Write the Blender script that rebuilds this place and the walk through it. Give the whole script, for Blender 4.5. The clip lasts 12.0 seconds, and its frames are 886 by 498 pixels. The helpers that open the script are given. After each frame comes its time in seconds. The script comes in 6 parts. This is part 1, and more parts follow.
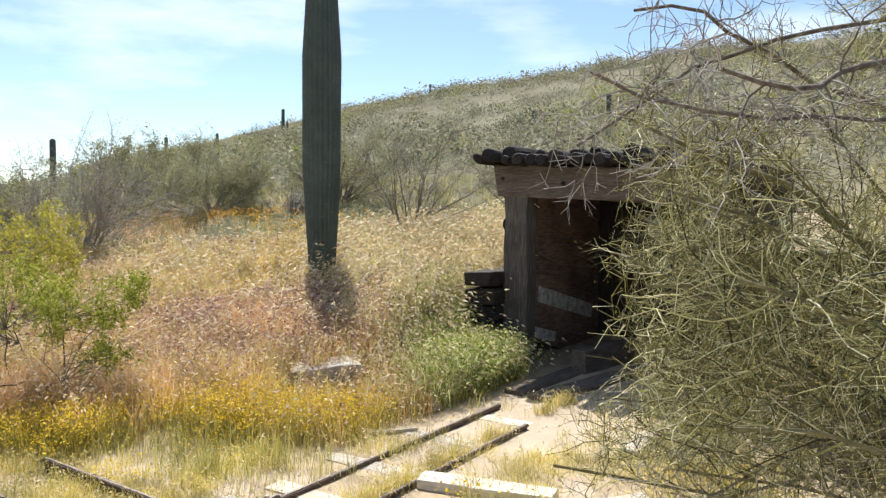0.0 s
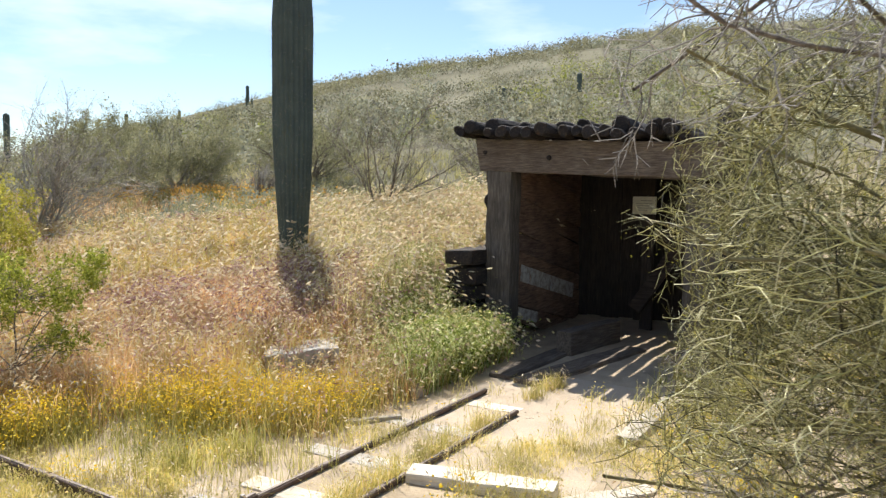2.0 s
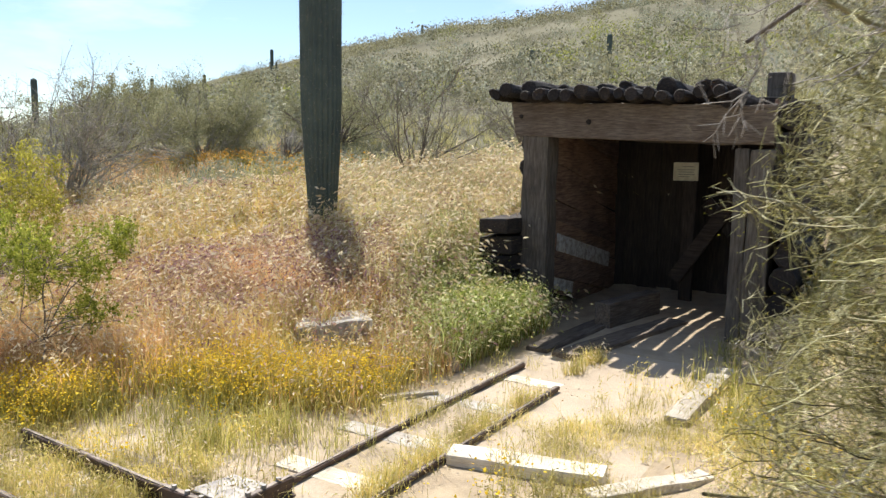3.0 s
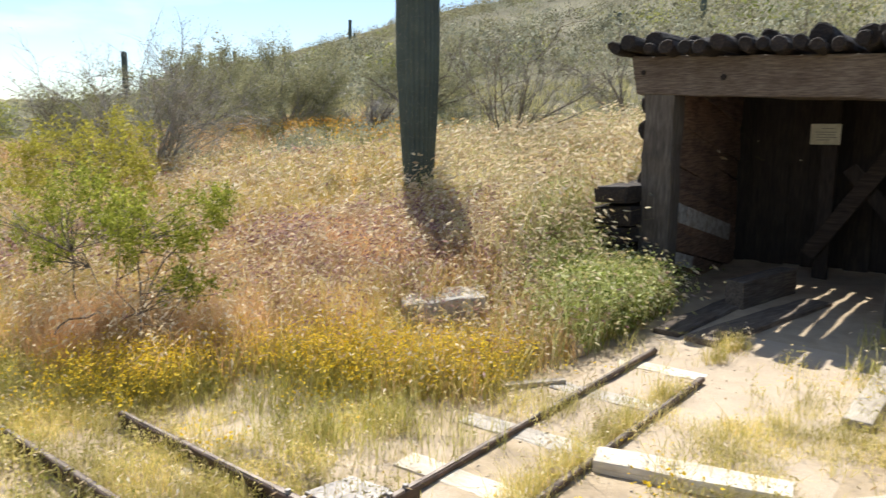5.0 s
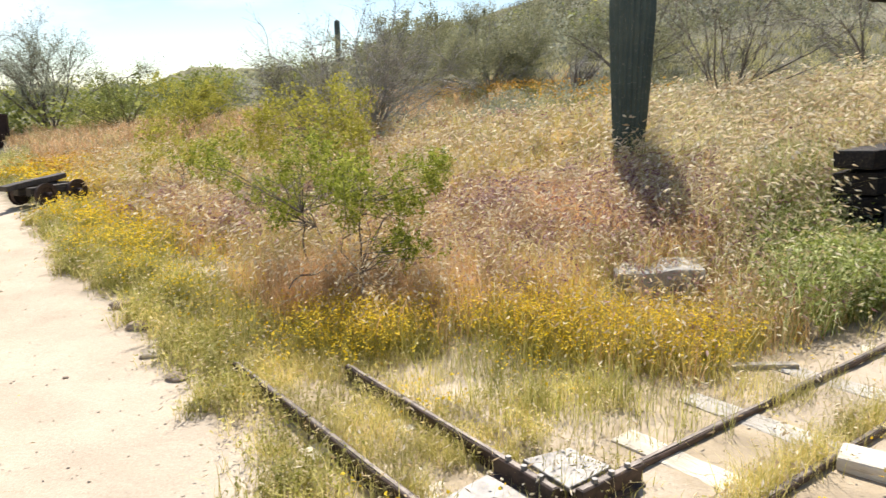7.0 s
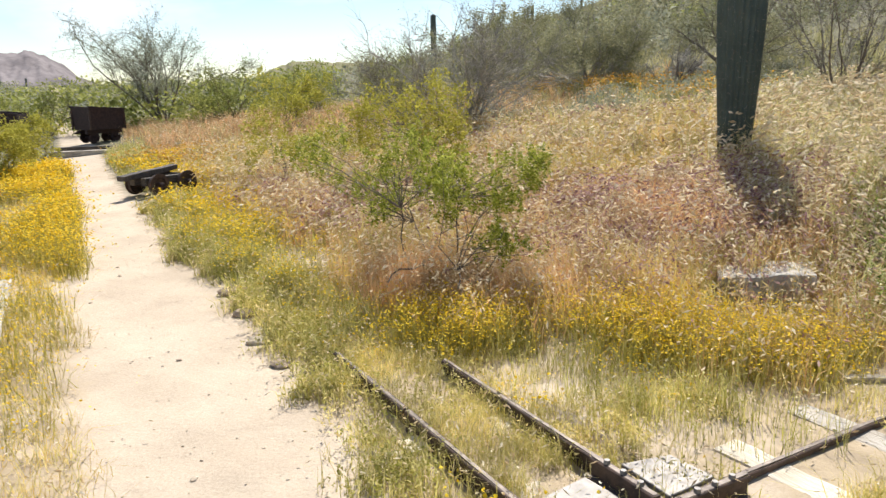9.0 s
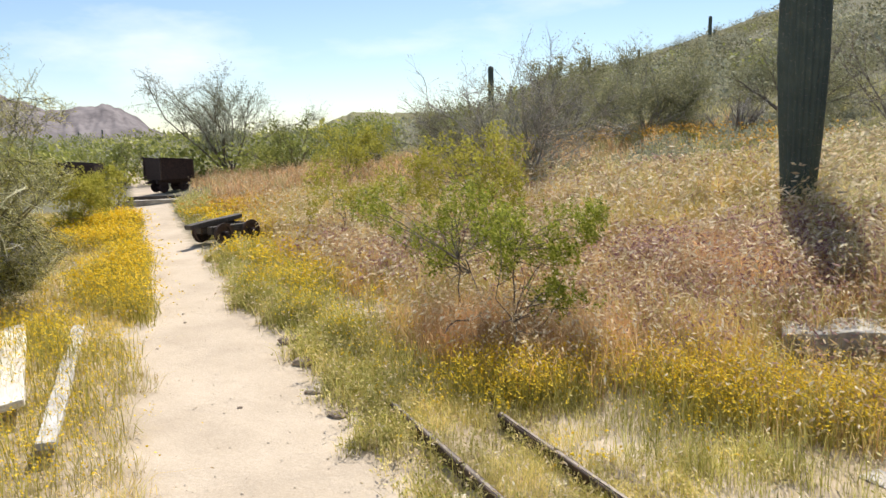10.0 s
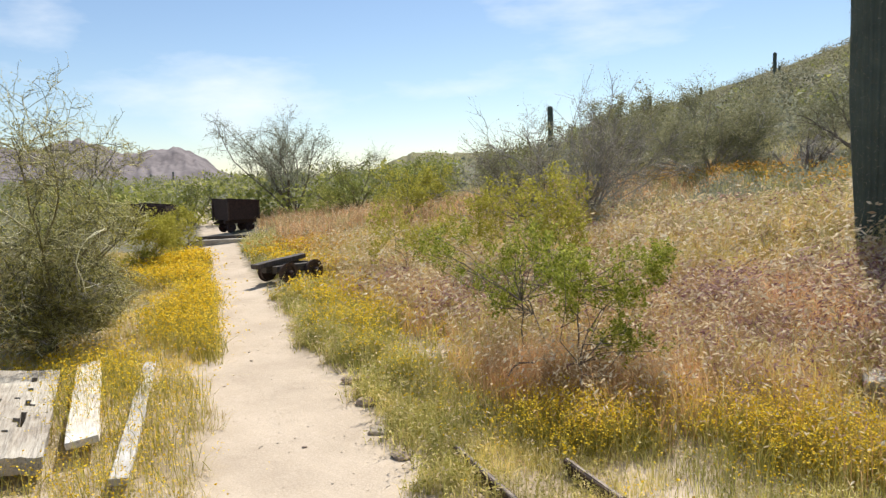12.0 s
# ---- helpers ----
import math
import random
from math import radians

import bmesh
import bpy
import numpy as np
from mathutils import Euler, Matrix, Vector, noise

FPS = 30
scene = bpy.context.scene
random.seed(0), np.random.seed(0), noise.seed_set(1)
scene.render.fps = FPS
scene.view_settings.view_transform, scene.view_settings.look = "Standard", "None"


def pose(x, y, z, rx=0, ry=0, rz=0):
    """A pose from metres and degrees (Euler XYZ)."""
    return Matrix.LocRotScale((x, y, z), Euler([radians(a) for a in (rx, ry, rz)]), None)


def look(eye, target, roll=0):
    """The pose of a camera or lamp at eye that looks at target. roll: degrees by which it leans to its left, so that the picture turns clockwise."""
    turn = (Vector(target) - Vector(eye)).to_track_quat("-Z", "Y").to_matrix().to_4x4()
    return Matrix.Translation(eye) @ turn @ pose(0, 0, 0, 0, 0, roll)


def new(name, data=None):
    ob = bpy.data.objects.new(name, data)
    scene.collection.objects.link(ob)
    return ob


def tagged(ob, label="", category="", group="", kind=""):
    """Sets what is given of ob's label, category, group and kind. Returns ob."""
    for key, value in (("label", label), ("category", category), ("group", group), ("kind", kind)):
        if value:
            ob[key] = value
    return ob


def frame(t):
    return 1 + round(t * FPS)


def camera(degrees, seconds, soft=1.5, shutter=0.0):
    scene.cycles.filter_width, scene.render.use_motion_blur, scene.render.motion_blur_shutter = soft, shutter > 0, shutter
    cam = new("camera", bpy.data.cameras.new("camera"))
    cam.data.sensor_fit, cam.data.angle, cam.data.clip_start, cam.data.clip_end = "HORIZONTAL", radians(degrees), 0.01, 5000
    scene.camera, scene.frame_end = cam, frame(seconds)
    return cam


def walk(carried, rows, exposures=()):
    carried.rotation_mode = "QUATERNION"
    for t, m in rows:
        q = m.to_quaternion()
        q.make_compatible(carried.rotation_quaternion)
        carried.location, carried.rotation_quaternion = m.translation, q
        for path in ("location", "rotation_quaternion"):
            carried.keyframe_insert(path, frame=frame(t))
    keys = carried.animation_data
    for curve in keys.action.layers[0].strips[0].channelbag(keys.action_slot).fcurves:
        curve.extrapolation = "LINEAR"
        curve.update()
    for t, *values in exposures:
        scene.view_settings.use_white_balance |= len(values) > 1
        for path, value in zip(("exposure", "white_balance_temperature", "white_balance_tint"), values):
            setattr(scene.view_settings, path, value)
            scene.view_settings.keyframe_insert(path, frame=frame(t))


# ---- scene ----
cam = camera(61.4, 12.0, soft=1.3, shutter=0.5)
PATH = [
    (0, (1.592, 0.77, 1.603), (1.533, 2.767, 1.512), 0.6),
    (0.5, (1.556, 0.796, 1.597), (1.504, 2.793, 1.499), 1.2),
    (1, (1.492, 0.853, 1.594), (1.492, 2.85, 1.488), 0.4),
    (1.5, (1.452, 0.955, 1.577), (1.5, 2.951, 1.459), 0.6),
    (2, (1.453, 1.12, 1.555), (1.484, 3.115, 1.412), 0.8),
    (2.5, (1.433, 1.213, 1.585), (1.421, 3.203, 1.392), 0.8),
    (4.3, (1.121, 1.763, 1.502), (1.028, 3.739, 1.208), 0.6),
    (4.5, (1.101, 1.799, 1.507), (0.965, 3.772, 1.21), 0.5),
    (5, (1.036, 1.872, 1.494), (0.807, 3.833, 1.178), 0.4),
    (5.5, (0.943, 1.928, 1.483), (0.574, 3.865, 1.148), 0.2),
    (6, (0.885, 1.963, 1.451), (0.454, 3.885, 1.107), 0.2),
    (6.5, (0.883, 1.939, 1.483), (0.283, 3.807, 1.093), -0.3),
    (7, (0.9, 1.906, 1.513), (0.178, 3.725, 1.098), -0.8),
    (9, (0.86, 1.873, 1.537), (-0.077, 3.587, 1.109), -0.9),
    (9.5, (0.865, 1.848, 1.555), (-0.141, 3.538, 1.192), -1.0),
    (10, (0.875, 1.836, 1.573), (-0.201, 3.495, 1.273), -1.2),
    (10.5, (0.867, 1.834, 1.578), (-0.245, 3.479, 1.336), -1.2),
    (11, (0.867, 1.819, 1.584), (-0.282, 3.443, 1.381), -1.3),
    (11.5, (0.862, 1.819, 1.587), (-0.318, 3.422, 1.385), -1.5),
    (12, (0.852, 1.814, 1.59), (-0.358, 3.395, 1.397), -1.6),
]
walk(cam, [(t, look(e, g, r)) for t, e, g, r in PATH], [(0, 0.72), (6.0, 0.71), (9.0, 0.60), (10.0, 0.45), (10.8, 0.36), (12, 0.35)])

PI = math.pi


def smooth(x, a, b):
    k = np.clip((np.asarray(x, float) - a) / (b - a), 0, 1)
    return k * k * (3 - 2 * k)


# ---- world, sun and exposure ----
SUN_TO = Vector((0.166, -0.64, -1.0)).normalized()
ELEV = math.asin(-SUN_TO.z)
sl = bpy.data.lights.new("sun", "SUN")
sl.energy, sl.angle, sl.color = 5.0, radians(0.53), (1.0, 0.955, 0.87)
sun = new("sun", sl)
sun.matrix_world = look((0, 0, 60), tuple(Vector((0, 0, 60)) + SUN_TO))

world = bpy.data.worlds.new("desert_sky")
scene.world = world
world.use_nodes = True
wt = world.node_tree
wt.nodes.clear()
w_out = wt.nodes.new("ShaderNodeOutputWorld")
w_bg = wt.nodes.new("ShaderNodeBackground")
w_bg.inputs[1].default_value = 0.102
sky = wt.nodes.new("ShaderNodeTexSky")
sky.sky_type, sky.sun_disc = "NISHITA", False
sky.sun_elevation, sky.sun_rotation = ELEV, math.atan2(-SUN_TO.x, -SUN_TO.y)
sky.air_density, sky.dust_density, sky.ozone_density, sky.altitude = 1.0, 0.35, 2.0, 600
w_co = wt.nodes.new("ShaderNodeTexCoord")
w_map = wt.nodes.new("ShaderNodeMapping")
w_map.inputs["Scale"].default_value = (1.1, 1.6, 4.5)
w_map.inputs["Rotation"].default_value = (0.1, 0.25, 0.5)
w_n = wt.nodes.new("ShaderNodeTexNoise")
w_n.inputs["Scale"].default_value, w_n.inputs["Detail"].default_value, w_n.inputs["Roughness"].default_value = 1.7, 8, 0.55
w_r = wt.nodes.new("ShaderNodeValToRGB")
w_r.color_ramp.elements[0].position, w_r.color_ramp.elements[1].position = 0.50, 0.76
w_mix = wt.nodes.new("ShaderNodeMixRGB")
w_mix.inputs[2].default_value = (8.2, 8.6, 9.0, 1)
wt.links.new(w_co.outputs["Generated"], w_map.inputs[0])
wt.links.new(w_map.outputs[0], w_n.inputs["Vector"])
wt.links.new(w_n.outputs["Fac"], w_r.inputs[0])
wt.links.new(w_r.outputs[0], w_mix.inputs[0])
wt.links.new(sky.outputs[0], w_mix.inputs[1])
wt.links.new(w_mix.outputs[0], w_bg.inputs[0])
wt.links.new(w_bg.outputs[0], w_out.inputs[0])


# ---- materials ----
def material(name):
    m = bpy.data.materials.new(name)
    m.use_nodes = True
    nt = m.node_tree
    return m, nt, nt.nodes["Principled BSDF"]


def ramp(nt, stops):
    r = nt.nodes.new("ShaderNodeValToRGB")
    el = r.color_ramp.elements
    for i, (p, c) in enumerate(stops):
        e = el[i] if i < 2 else el.new(p)
        e.position, e.color = p, (*c, 1)
    return r


def noise_tex(nt, scale, detail=6, rough=0.6, stretch=None, coord="Object"):
    n = nt.nodes.new("ShaderNodeTexNoise")
    n.inputs["Scale"].default_value, n.inputs["Detail"].default_value, n.inputs["Roughness"].default_value = scale, detail, rough
    co = nt.nodes.new("ShaderNodeTexCoord")
    if stretch:
        mp = nt.nodes.new("ShaderNodeMapping")
        mp.inputs["Scale"].default_value = stretch
        nt.links.new(co.outputs[coord], mp.inputs[0])
        nt.links.new(mp.outputs[0], n.inputs["Vector"])
    else:
        nt.links.new(co.outputs[coord], n.inputs["Vector"])
    return n


def bump(nt, bsdf, height, strength, dist=0.02):
    b = nt.nodes.new("ShaderNodeBump")
    b.inputs["Strength"].default_value, b.inputs["Distance"].default_value = strength, dist
    nt.links.new(height, b.inputs["Height"])
    nt.links.new(b.outputs[0], bsdf.inputs["Normal"])


def mixc(nt, fac, a, b, mode="MIX"):
    m = nt.nodes.new("ShaderNodeMixRGB")
    m.blend_type = mode
    for s, v in ((0, fac), (1, a), (2, b)):
        if isinstance(v, (int, float)):
            m.inputs[s].default_value = v
        elif isinstance(v, tuple):
            m.inputs[s].default_value = (*v, 1)
        else:
            nt.links.new(v, m.inputs[s])
    return m.outputs[0]


def calc(nt, op, a, b=0.0, c=None):
    m = nt.nodes.new("ShaderNodeMath")
    m.operation = op
    for s, v in ((0, a), (1, b), (2, c)):
        if v is None:
            continue
        if isinstance(v, (int, float)):
            m.inputs[s].default_value = v
        else:
            nt.links.new(v, m.inputs[s])
    return m.outputs[0]


def wood(name, dark, mid, light, stretch, rough=0.85, scale=1.0, strength=0.5):
    """Weathered timber: long grain along the axis with the small stretch, stains at a larger scale, a shift from piece to piece."""
    m, nt, b = material(name)
    g = noise_tex(nt, 9 * scale, 8, 0.65, stretch)
    st = noise_tex(nt, 2.3 * scale, 4, 0.6)
    r = ramp(nt, [(0.3, dark), (0.72, light), (0.5, mid)])
    nt.links.new(g.outputs["Fac"], r.inputs[0])
    stain = ramp(nt, [(0.32, (0.55, 0.5, 0.47)), (0.62, (1, 1, 1))])
    nt.links.new(st.outputs["Fac"], stain.inputs[0])
    col = mixc(nt, 0.8, r.outputs[0], stain.outputs[0], "MULTIPLY")
    info = nt.nodes.new("ShaderNodeObjectInfo")
    var = ramp(nt, [(0.0, (0.72, 0.72, 0.74)), (1.0, (1.12, 1.08, 1.0))])
    nt.links.new(info.outputs["Random"], var.inputs[0])
    nt.links.new(mixc(nt, 1.0, col, var.outputs[0], "MULTIPLY"), b.inputs["Base Color"])
    b.inputs["Roughness"].default_value = rough
    bump(nt, b, g.outputs["Fac"], strength, 0.012)
    return m


M_POST = wood("grey_post_wood", (0.055, 0.046, 0.039), (0.122, 0.104, 0.088), (0.205, 0.18, 0.155), (6, 6, 0.7))
M_LINTEL = wood("brown_beam_wood", (0.085, 0.062, 0.048), (0.19, 0.145, 0.11), (0.32, 0.265, 0.21), (0.9, 7, 9), scale=1.2, strength=0.8)
M_LOG = wood("charred_log_wood", (0.008, 0.006, 0.005), (0.024, 0.017, 0.014), (0.075, 0.052, 0.04), (7, 0.8, 7), strength=0.9)
# Tone lifted to make up for bounced light missing inside the shed.
M_INNER = wood("dark_red_plank_wood", (0.09, 0.054, 0.039), (0.25, 0.155, 0.108), (0.42, 0.30, 0.225), (5, 0.6, 6))
# Interior shade is put into these near-black back plank colours.
M_BACK = wood("shade_toned_back_wood", (0.018, 0.013, 0.011), (0.042, 0.03, 0.024), (0.08, 0.058, 0.045), (6, 6, 0.7))
M_BLEACH = wood("bleached_wood", (0.52, 0.47, 0.40), (0.76, 0.72, 0.65), (0.86, 0.84, 0.79), (0.6, 7, 7), strength=0.7)
M_SLAB = wood("grey_bleached_wood", (0.26, 0.23, 0.19), (0.48, 0.44, 0.38), (0.62, 0.58, 0.52), (0.6, 8, 7), strength=0.9)
M_TIE = wood("silver_tie_wood", (0.46, 0.40, 0.31), (0.70, 0.64, 0.54), (0.82, 0.78, 0.70), (7, 0.6, 7), strength=0.9)
M_FLOORWOOD = wood("brown_floor_wood", (0.06, 0.046, 0.036), (0.17, 0.135, 0.105), (0.30, 0.25, 0.20), (0.6, 7, 7))
# Darker copy of the inner plank tone, toned down for the shed's shade.
M_BRACE = wood("shade_toned_brace_wood", (0.025, 0.016, 0.012), (0.062, 0.042, 0.031), (0.115, 0.082, 0.062), (0.6, 6, 6))
M_DARKBEAM = wood("dark_beam_wood", (0.03, 0.025, 0.02), (0.09, 0.075, 0.06), (0.20, 0.17, 0.14), (0.6, 7, 7))


def painted(name, base, wear, rough=0.8):
    m, nt, b = material(name)
    n = noise_tex(nt, 14, 7, 0.7)
    r = ramp(nt, [(0.42, wear), (0.55, base)])
    nt.links.new(n.outputs["Fac"], r.inputs[0])
    nt.links.new(r.outputs[0], b.inputs["Base Color"])
    b.inputs["Roughness"].default_value = rough
    bump(nt, b, n.outputs["Fac"], 0.3, 0.004)
    return m


M_WHITEPAINT = painted("peeling_white_paint", (0.56, 0.54, 0.50), (0.34, 0.29, 0.24))
M_SIGN = painted("faded_sign_paint", (0.72, 0.68, 0.54), (0.62, 0.57, 0.43))
M_INK = painted("faded_ink", (0.34, 0.31, 0.25), (0.45, 0.41, 0.33))


def rust(name, dark, light, metal=0.5, rough=0.65):
    m, nt, b = material(name)
    n = noise_tex(nt, 16, 8, 0.7)
    r = ramp(nt, [(0.35, dark), (0.7, light)])
    nt.links.new(n.outputs["Fac"], r.inputs[0])
    nt.links.new(r.outputs[0], b.inputs["Base Color"])
    b.inputs["Metallic"].default_value, b.inputs["Roughness"].default_value = metal, rough
    bump(nt, b, n.outputs["Fac"], 0.4, 0.004)
    return m


M_RAIL = rust("rusted_rail_steel", (0.035, 0.024, 0.02), (0.12, 0.075, 0.055), 0.4, 0.6)
M_RAILTOP = rust("worn_rail_head", (0.09, 0.07, 0.06), (0.26, 0.22, 0.19), 0.5, 0.5)
M_CART = rust("dark_rust_iron", (0.022, 0.013, 0.013), (0.065, 0.036, 0.032), 0.3, 0.7)
M_PLATE = rust("pale_steel_plate", (0.17, 0.155, 0.145), (0.34, 0.315, 0.295), 0.4, 0.55)


def stone_mat(name, a, b_, c, scale=7):
    m, nt, b = material(name)
    n = noise_tex(nt, scale, 9, 0.7)
    r = ramp(nt, [(0.3, a), (0.72, c), (0.5, b_)])
    nt.links.new(n.outputs["Fac"], r.inputs[0])
    nt.links.new(r.outputs[0], b.inputs["Base Color"])
    b.inputs["Roughness"].default_value = 0.92
    bump(nt, b, n.outputs["Fac"], 0.7, 0.02)
    return m


M_ROCKPALE = stone_mat("pale_block_stone", (0.20, 0.17, 0.15), (0.42, 0.39, 0.35), (0.62, 0.58, 0.53), 11)
M_GRAVEL = stone_mat("pale_gravel_stone", (0.30, 0.24, 0.18), (0.46, 0.38, 0.29), (0.64, 0.55, 0.44))
M_ROCK = stone_mat("tan_stone", (0.16, 0.12, 0.09), (0.30, 0.23, 0.17), (0.45, 0.36, 0.27))
M_ROCKDARK = stone_mat("dark_varnished_stone", (0.05, 0.035, 0.035), (0.11, 0.08, 0.075), (0.2, 0.15, 0.13))


def leafy(name, stops, translucent=0.45, rough=0.7, patch=None):
    """Blades and leaves that let some sunlight through; each one takes its own tone."""
    m, nt, b = material(name)
    geo = nt.nodes.new("ShaderNodeNewGeometry")
    r = ramp(nt, stops)
    nt.links.new(geo.outputs["Random Per Island"], r.inputs[0])
    col = r.outputs[0]
    if patch:
        n = noise_tex(nt, patch[0], 3, 0.5)
        pr = ramp(nt, [(0.38, patch[1]), (0.62, patch[2])])
        nt.links.new(n.outputs["Fac"], pr.inputs[0])
        col = mixc(nt, 1.0, col, pr.outputs[0], "MULTIPLY")
    nt.links.new(col, b.inputs["Base Color"])
    b.inputs["Roughness"].default_value = rough
    b.inputs["Specular IOR Level"].default_value = 0.25
    tr = nt.nodes.new("ShaderNodeBsdfTranslucent")
    nt.links.new(col, tr.inputs[0])
    mx = nt.nodes.new("ShaderNodeMixShader")
    mx.inputs[0].default_value = translucent
    nt.links.new(b.outputs[0], mx.inputs[1])
    nt.links.new(tr.outputs[0], mx.inputs[2])
    nt.links.new(mx.outputs[0], nt.nodes["Material Output"].inputs[0])
    return m


WARM = (2.6, (0.66, 0.66, 0.62), (1.22, 1.17, 1.08))
M_GOLD = leafy("golden_dry_grass", [(0.0, (0.50, 0.36, 0.09)), (1.0, (0.88, 0.73, 0.37)), (0.35, (0.70, 0.54, 0.20)), (0.7, (0.56, 0.52, 0.19))], 0.5, patch=WARM)
M_PINK = leafy("reddish_dry_brome", [(0.0, (0.52, 0.29, 0.16)), (1.0, (0.88, 0.66, 0.45)), (0.4, (0.68, 0.43, 0.24)), (0.75, (0.71, 0.51, 0.27))], 0.5, patch=WARM)
M_STRAW = leafy("pale_oat_grass", [(0.0, (0.42, 0.42, 0.16)), (1.0, (0.82, 0.78, 0.54)), (0.5, (0.64, 0.58, 0.29))], 0.5, patch=WARM)
M_GREEN = leafy("green_weeds", [(0.0, (0.24, 0.25, 0.04)), (1.0, (0.74, 0.66, 0.34)), (0.5, (0.48, 0.46, 0.14))], 0.5, patch=WARM)
M_SHORT = leafy("short_track_grass", [(0.0, (0.36, 0.34, 0.08)), (1.0, (0.82, 0.70, 0.38)), (0.5, (0.60, 0.53, 0.19))], 0.45, patch=WARM)
M_LUSH = leafy("lush_weed_leaves", [(0.0, (0.11, 0.15, 0.025)), (1.0, (0.78, 0.78, 0.46)), (0.5, (0.35, 0.40, 0.09))], 0.5)
M_FARGRASS = leafy("olive_slope_grass", [(0.0, (0.28, 0.28, 0.12)), (1.0, (0.66, 0.60, 0.36)), (0.5, (0.44, 0.41, 0.21))], 0.45, patch=(0.8, (0.86, 0.86, 0.72), (1.15, 1.10, 1.0)))
M_HEAD = leafy("pale_seed_heads", [(0.0, (0.60, 0.45, 0.27)), (1.0, (0.93, 0.85, 0.69)), (0.5, (0.78, 0.65, 0.44))], 0.4)
M_PURPLE = leafy("purple_seed_heads", [(0.0, (0.28, 0.14, 0.14)), (1.0, (0.74, 0.56, 0.50)), (0.55, (0.50, 0.32, 0.30))], 0.35)
M_FLOWER = leafy("yellow_petals", [(0.0, (0.64, 0.40, 0.012)), (1.0, (0.90, 0.68, 0.055)), (0.5, (0.77, 0.53, 0.02))], 0.35)
M_FLSTEM = leafy("flower_stems", [(0.0, (0.24, 0.22, 0.04)), (1.0, (0.56, 0.47, 0.13)), (0.5, (0.40, 0.35, 0.08))], 0.45)
M_ORANGE = leafy("orange_buckwheat", [(0.0, (0.40, 0.20, 0.03)), (1.0, (0.72, 0.45, 0.11)), (0.5, (0.56, 0.32, 0.06))], 0.4)
M_CREO = leafy("creosote_leaves", [(0.0, (0.13, 0.16, 0.02)), (1.0, (0.55, 0.55, 0.12)), (0.5, (0.31, 0.345, 0.045))], 0.45)
M_CREOY = leafy("yellow_green_leaves", [(0.0, (0.26, 0.25, 0.03)), (1.0, (0.56, 0.50, 0.10)), (0.5, (0.40, 0.37, 0.06))], 0.5)
# Wide near-black to pale ramp stands in for shaded and sunlit twigs.
M_PALO = leafy("palo_verde_twigs", [(0.0, (0.03, 0.027, 0.014)), (1.0, (0.86, 0.82, 0.56)), (0.45, (0.22, 0.205, 0.08)), (0.75, (0.52, 0.49, 0.20))], 0.12, 0.5)
M_MESQ = leafy("grey_green_foliage", [(0.0, (0.17, 0.165, 0.085)), (1.0, (0.46, 0.44, 0.26)), (0.5, (0.29, 0.28, 0.15))], 0.45)
M_VALLEY = leafy("valley_foliage", [(0.0, (0.15, 0.18, 0.04)), (1.0, (0.44, 0.45, 0.15)), (0.5, (0.28, 0.31, 0.08))], 0.4, patch=(0.16, (0.62, 0.64, 0.70), (1.30, 1.20, 1.05)))
M_SAGE = leafy("sage_foliage", [(0.0, (0.20, 0.21, 0.145)), (1.0, (0.46, 0.455, 0.35)), (0.5, (0.32, 0.325, 0.225))], 0.35)
M_SCRUB = leafy("hillside_foliage", [(0.0, (0.12, 0.115, 0.07)), (1.0, (0.41, 0.385, 0.25)), (0.5, (0.25, 0.238, 0.14))], 0.35, patch=(0.10, (0.62, 0.64, 0.68), (1.22, 1.18, 1.10)))
M_DEAD = leafy("dead_grey_twigs", [(0.0, (0.15, 0.135, 0.12)), (1.0, (0.50, 0.46, 0.42)), (0.5, (0.30, 0.275, 0.25))], 0.05, 0.85)
M_BARK = stone_mat("grey_brown_bark", (0.07, 0.055, 0.045), (0.16, 0.13, 0.105), (0.30, 0.25, 0.20), 30)
M_GREENBARK = stone_mat("green_palo_bark", (0.10, 0.085, 0.04), (0.19, 0.165, 0.075), (0.32, 0.28, 0.16), 18)


def cactus_mat():
    m, nt, b = material("saguaro_skin")
    n = noise_tex(nt, 3.2, 6, 0.6)
    f = noise_tex(nt, 40, 3, 0.6)
    r = ramp(nt, [(0.3, (0.042, 0.057, 0.046)), (0.75, (0.095, 0.115, 0.088)), (0.55, (0.065, 0.085, 0.067))])
    nt.links.new(n.outputs["Fac"], r.inputs[0])
    scar = ramp(nt, [(0.66, (1, 1, 1)), (0.74, (0.35, 0.30, 0.26))])
    nt.links.new(f.outputs["Fac"], scar.inputs[0])
    nt.links.new(mixc(nt, 0.6, r.outputs[0], scar.outputs[0], "MULTIPLY"), b.inputs["Base Color"])
    b.inputs["Roughness"].default_value = 0.6
    bump(nt, b, f.outputs["Fac"], 0.3, 0.01)
    return m


M_CACTUS = cactus_mat()
M_SPINE = leafy("cactus_spines", [(0.0, (0.16, 0.13, 0.10)), (1.0, (0.45, 0.40, 0.33))], 0.1)


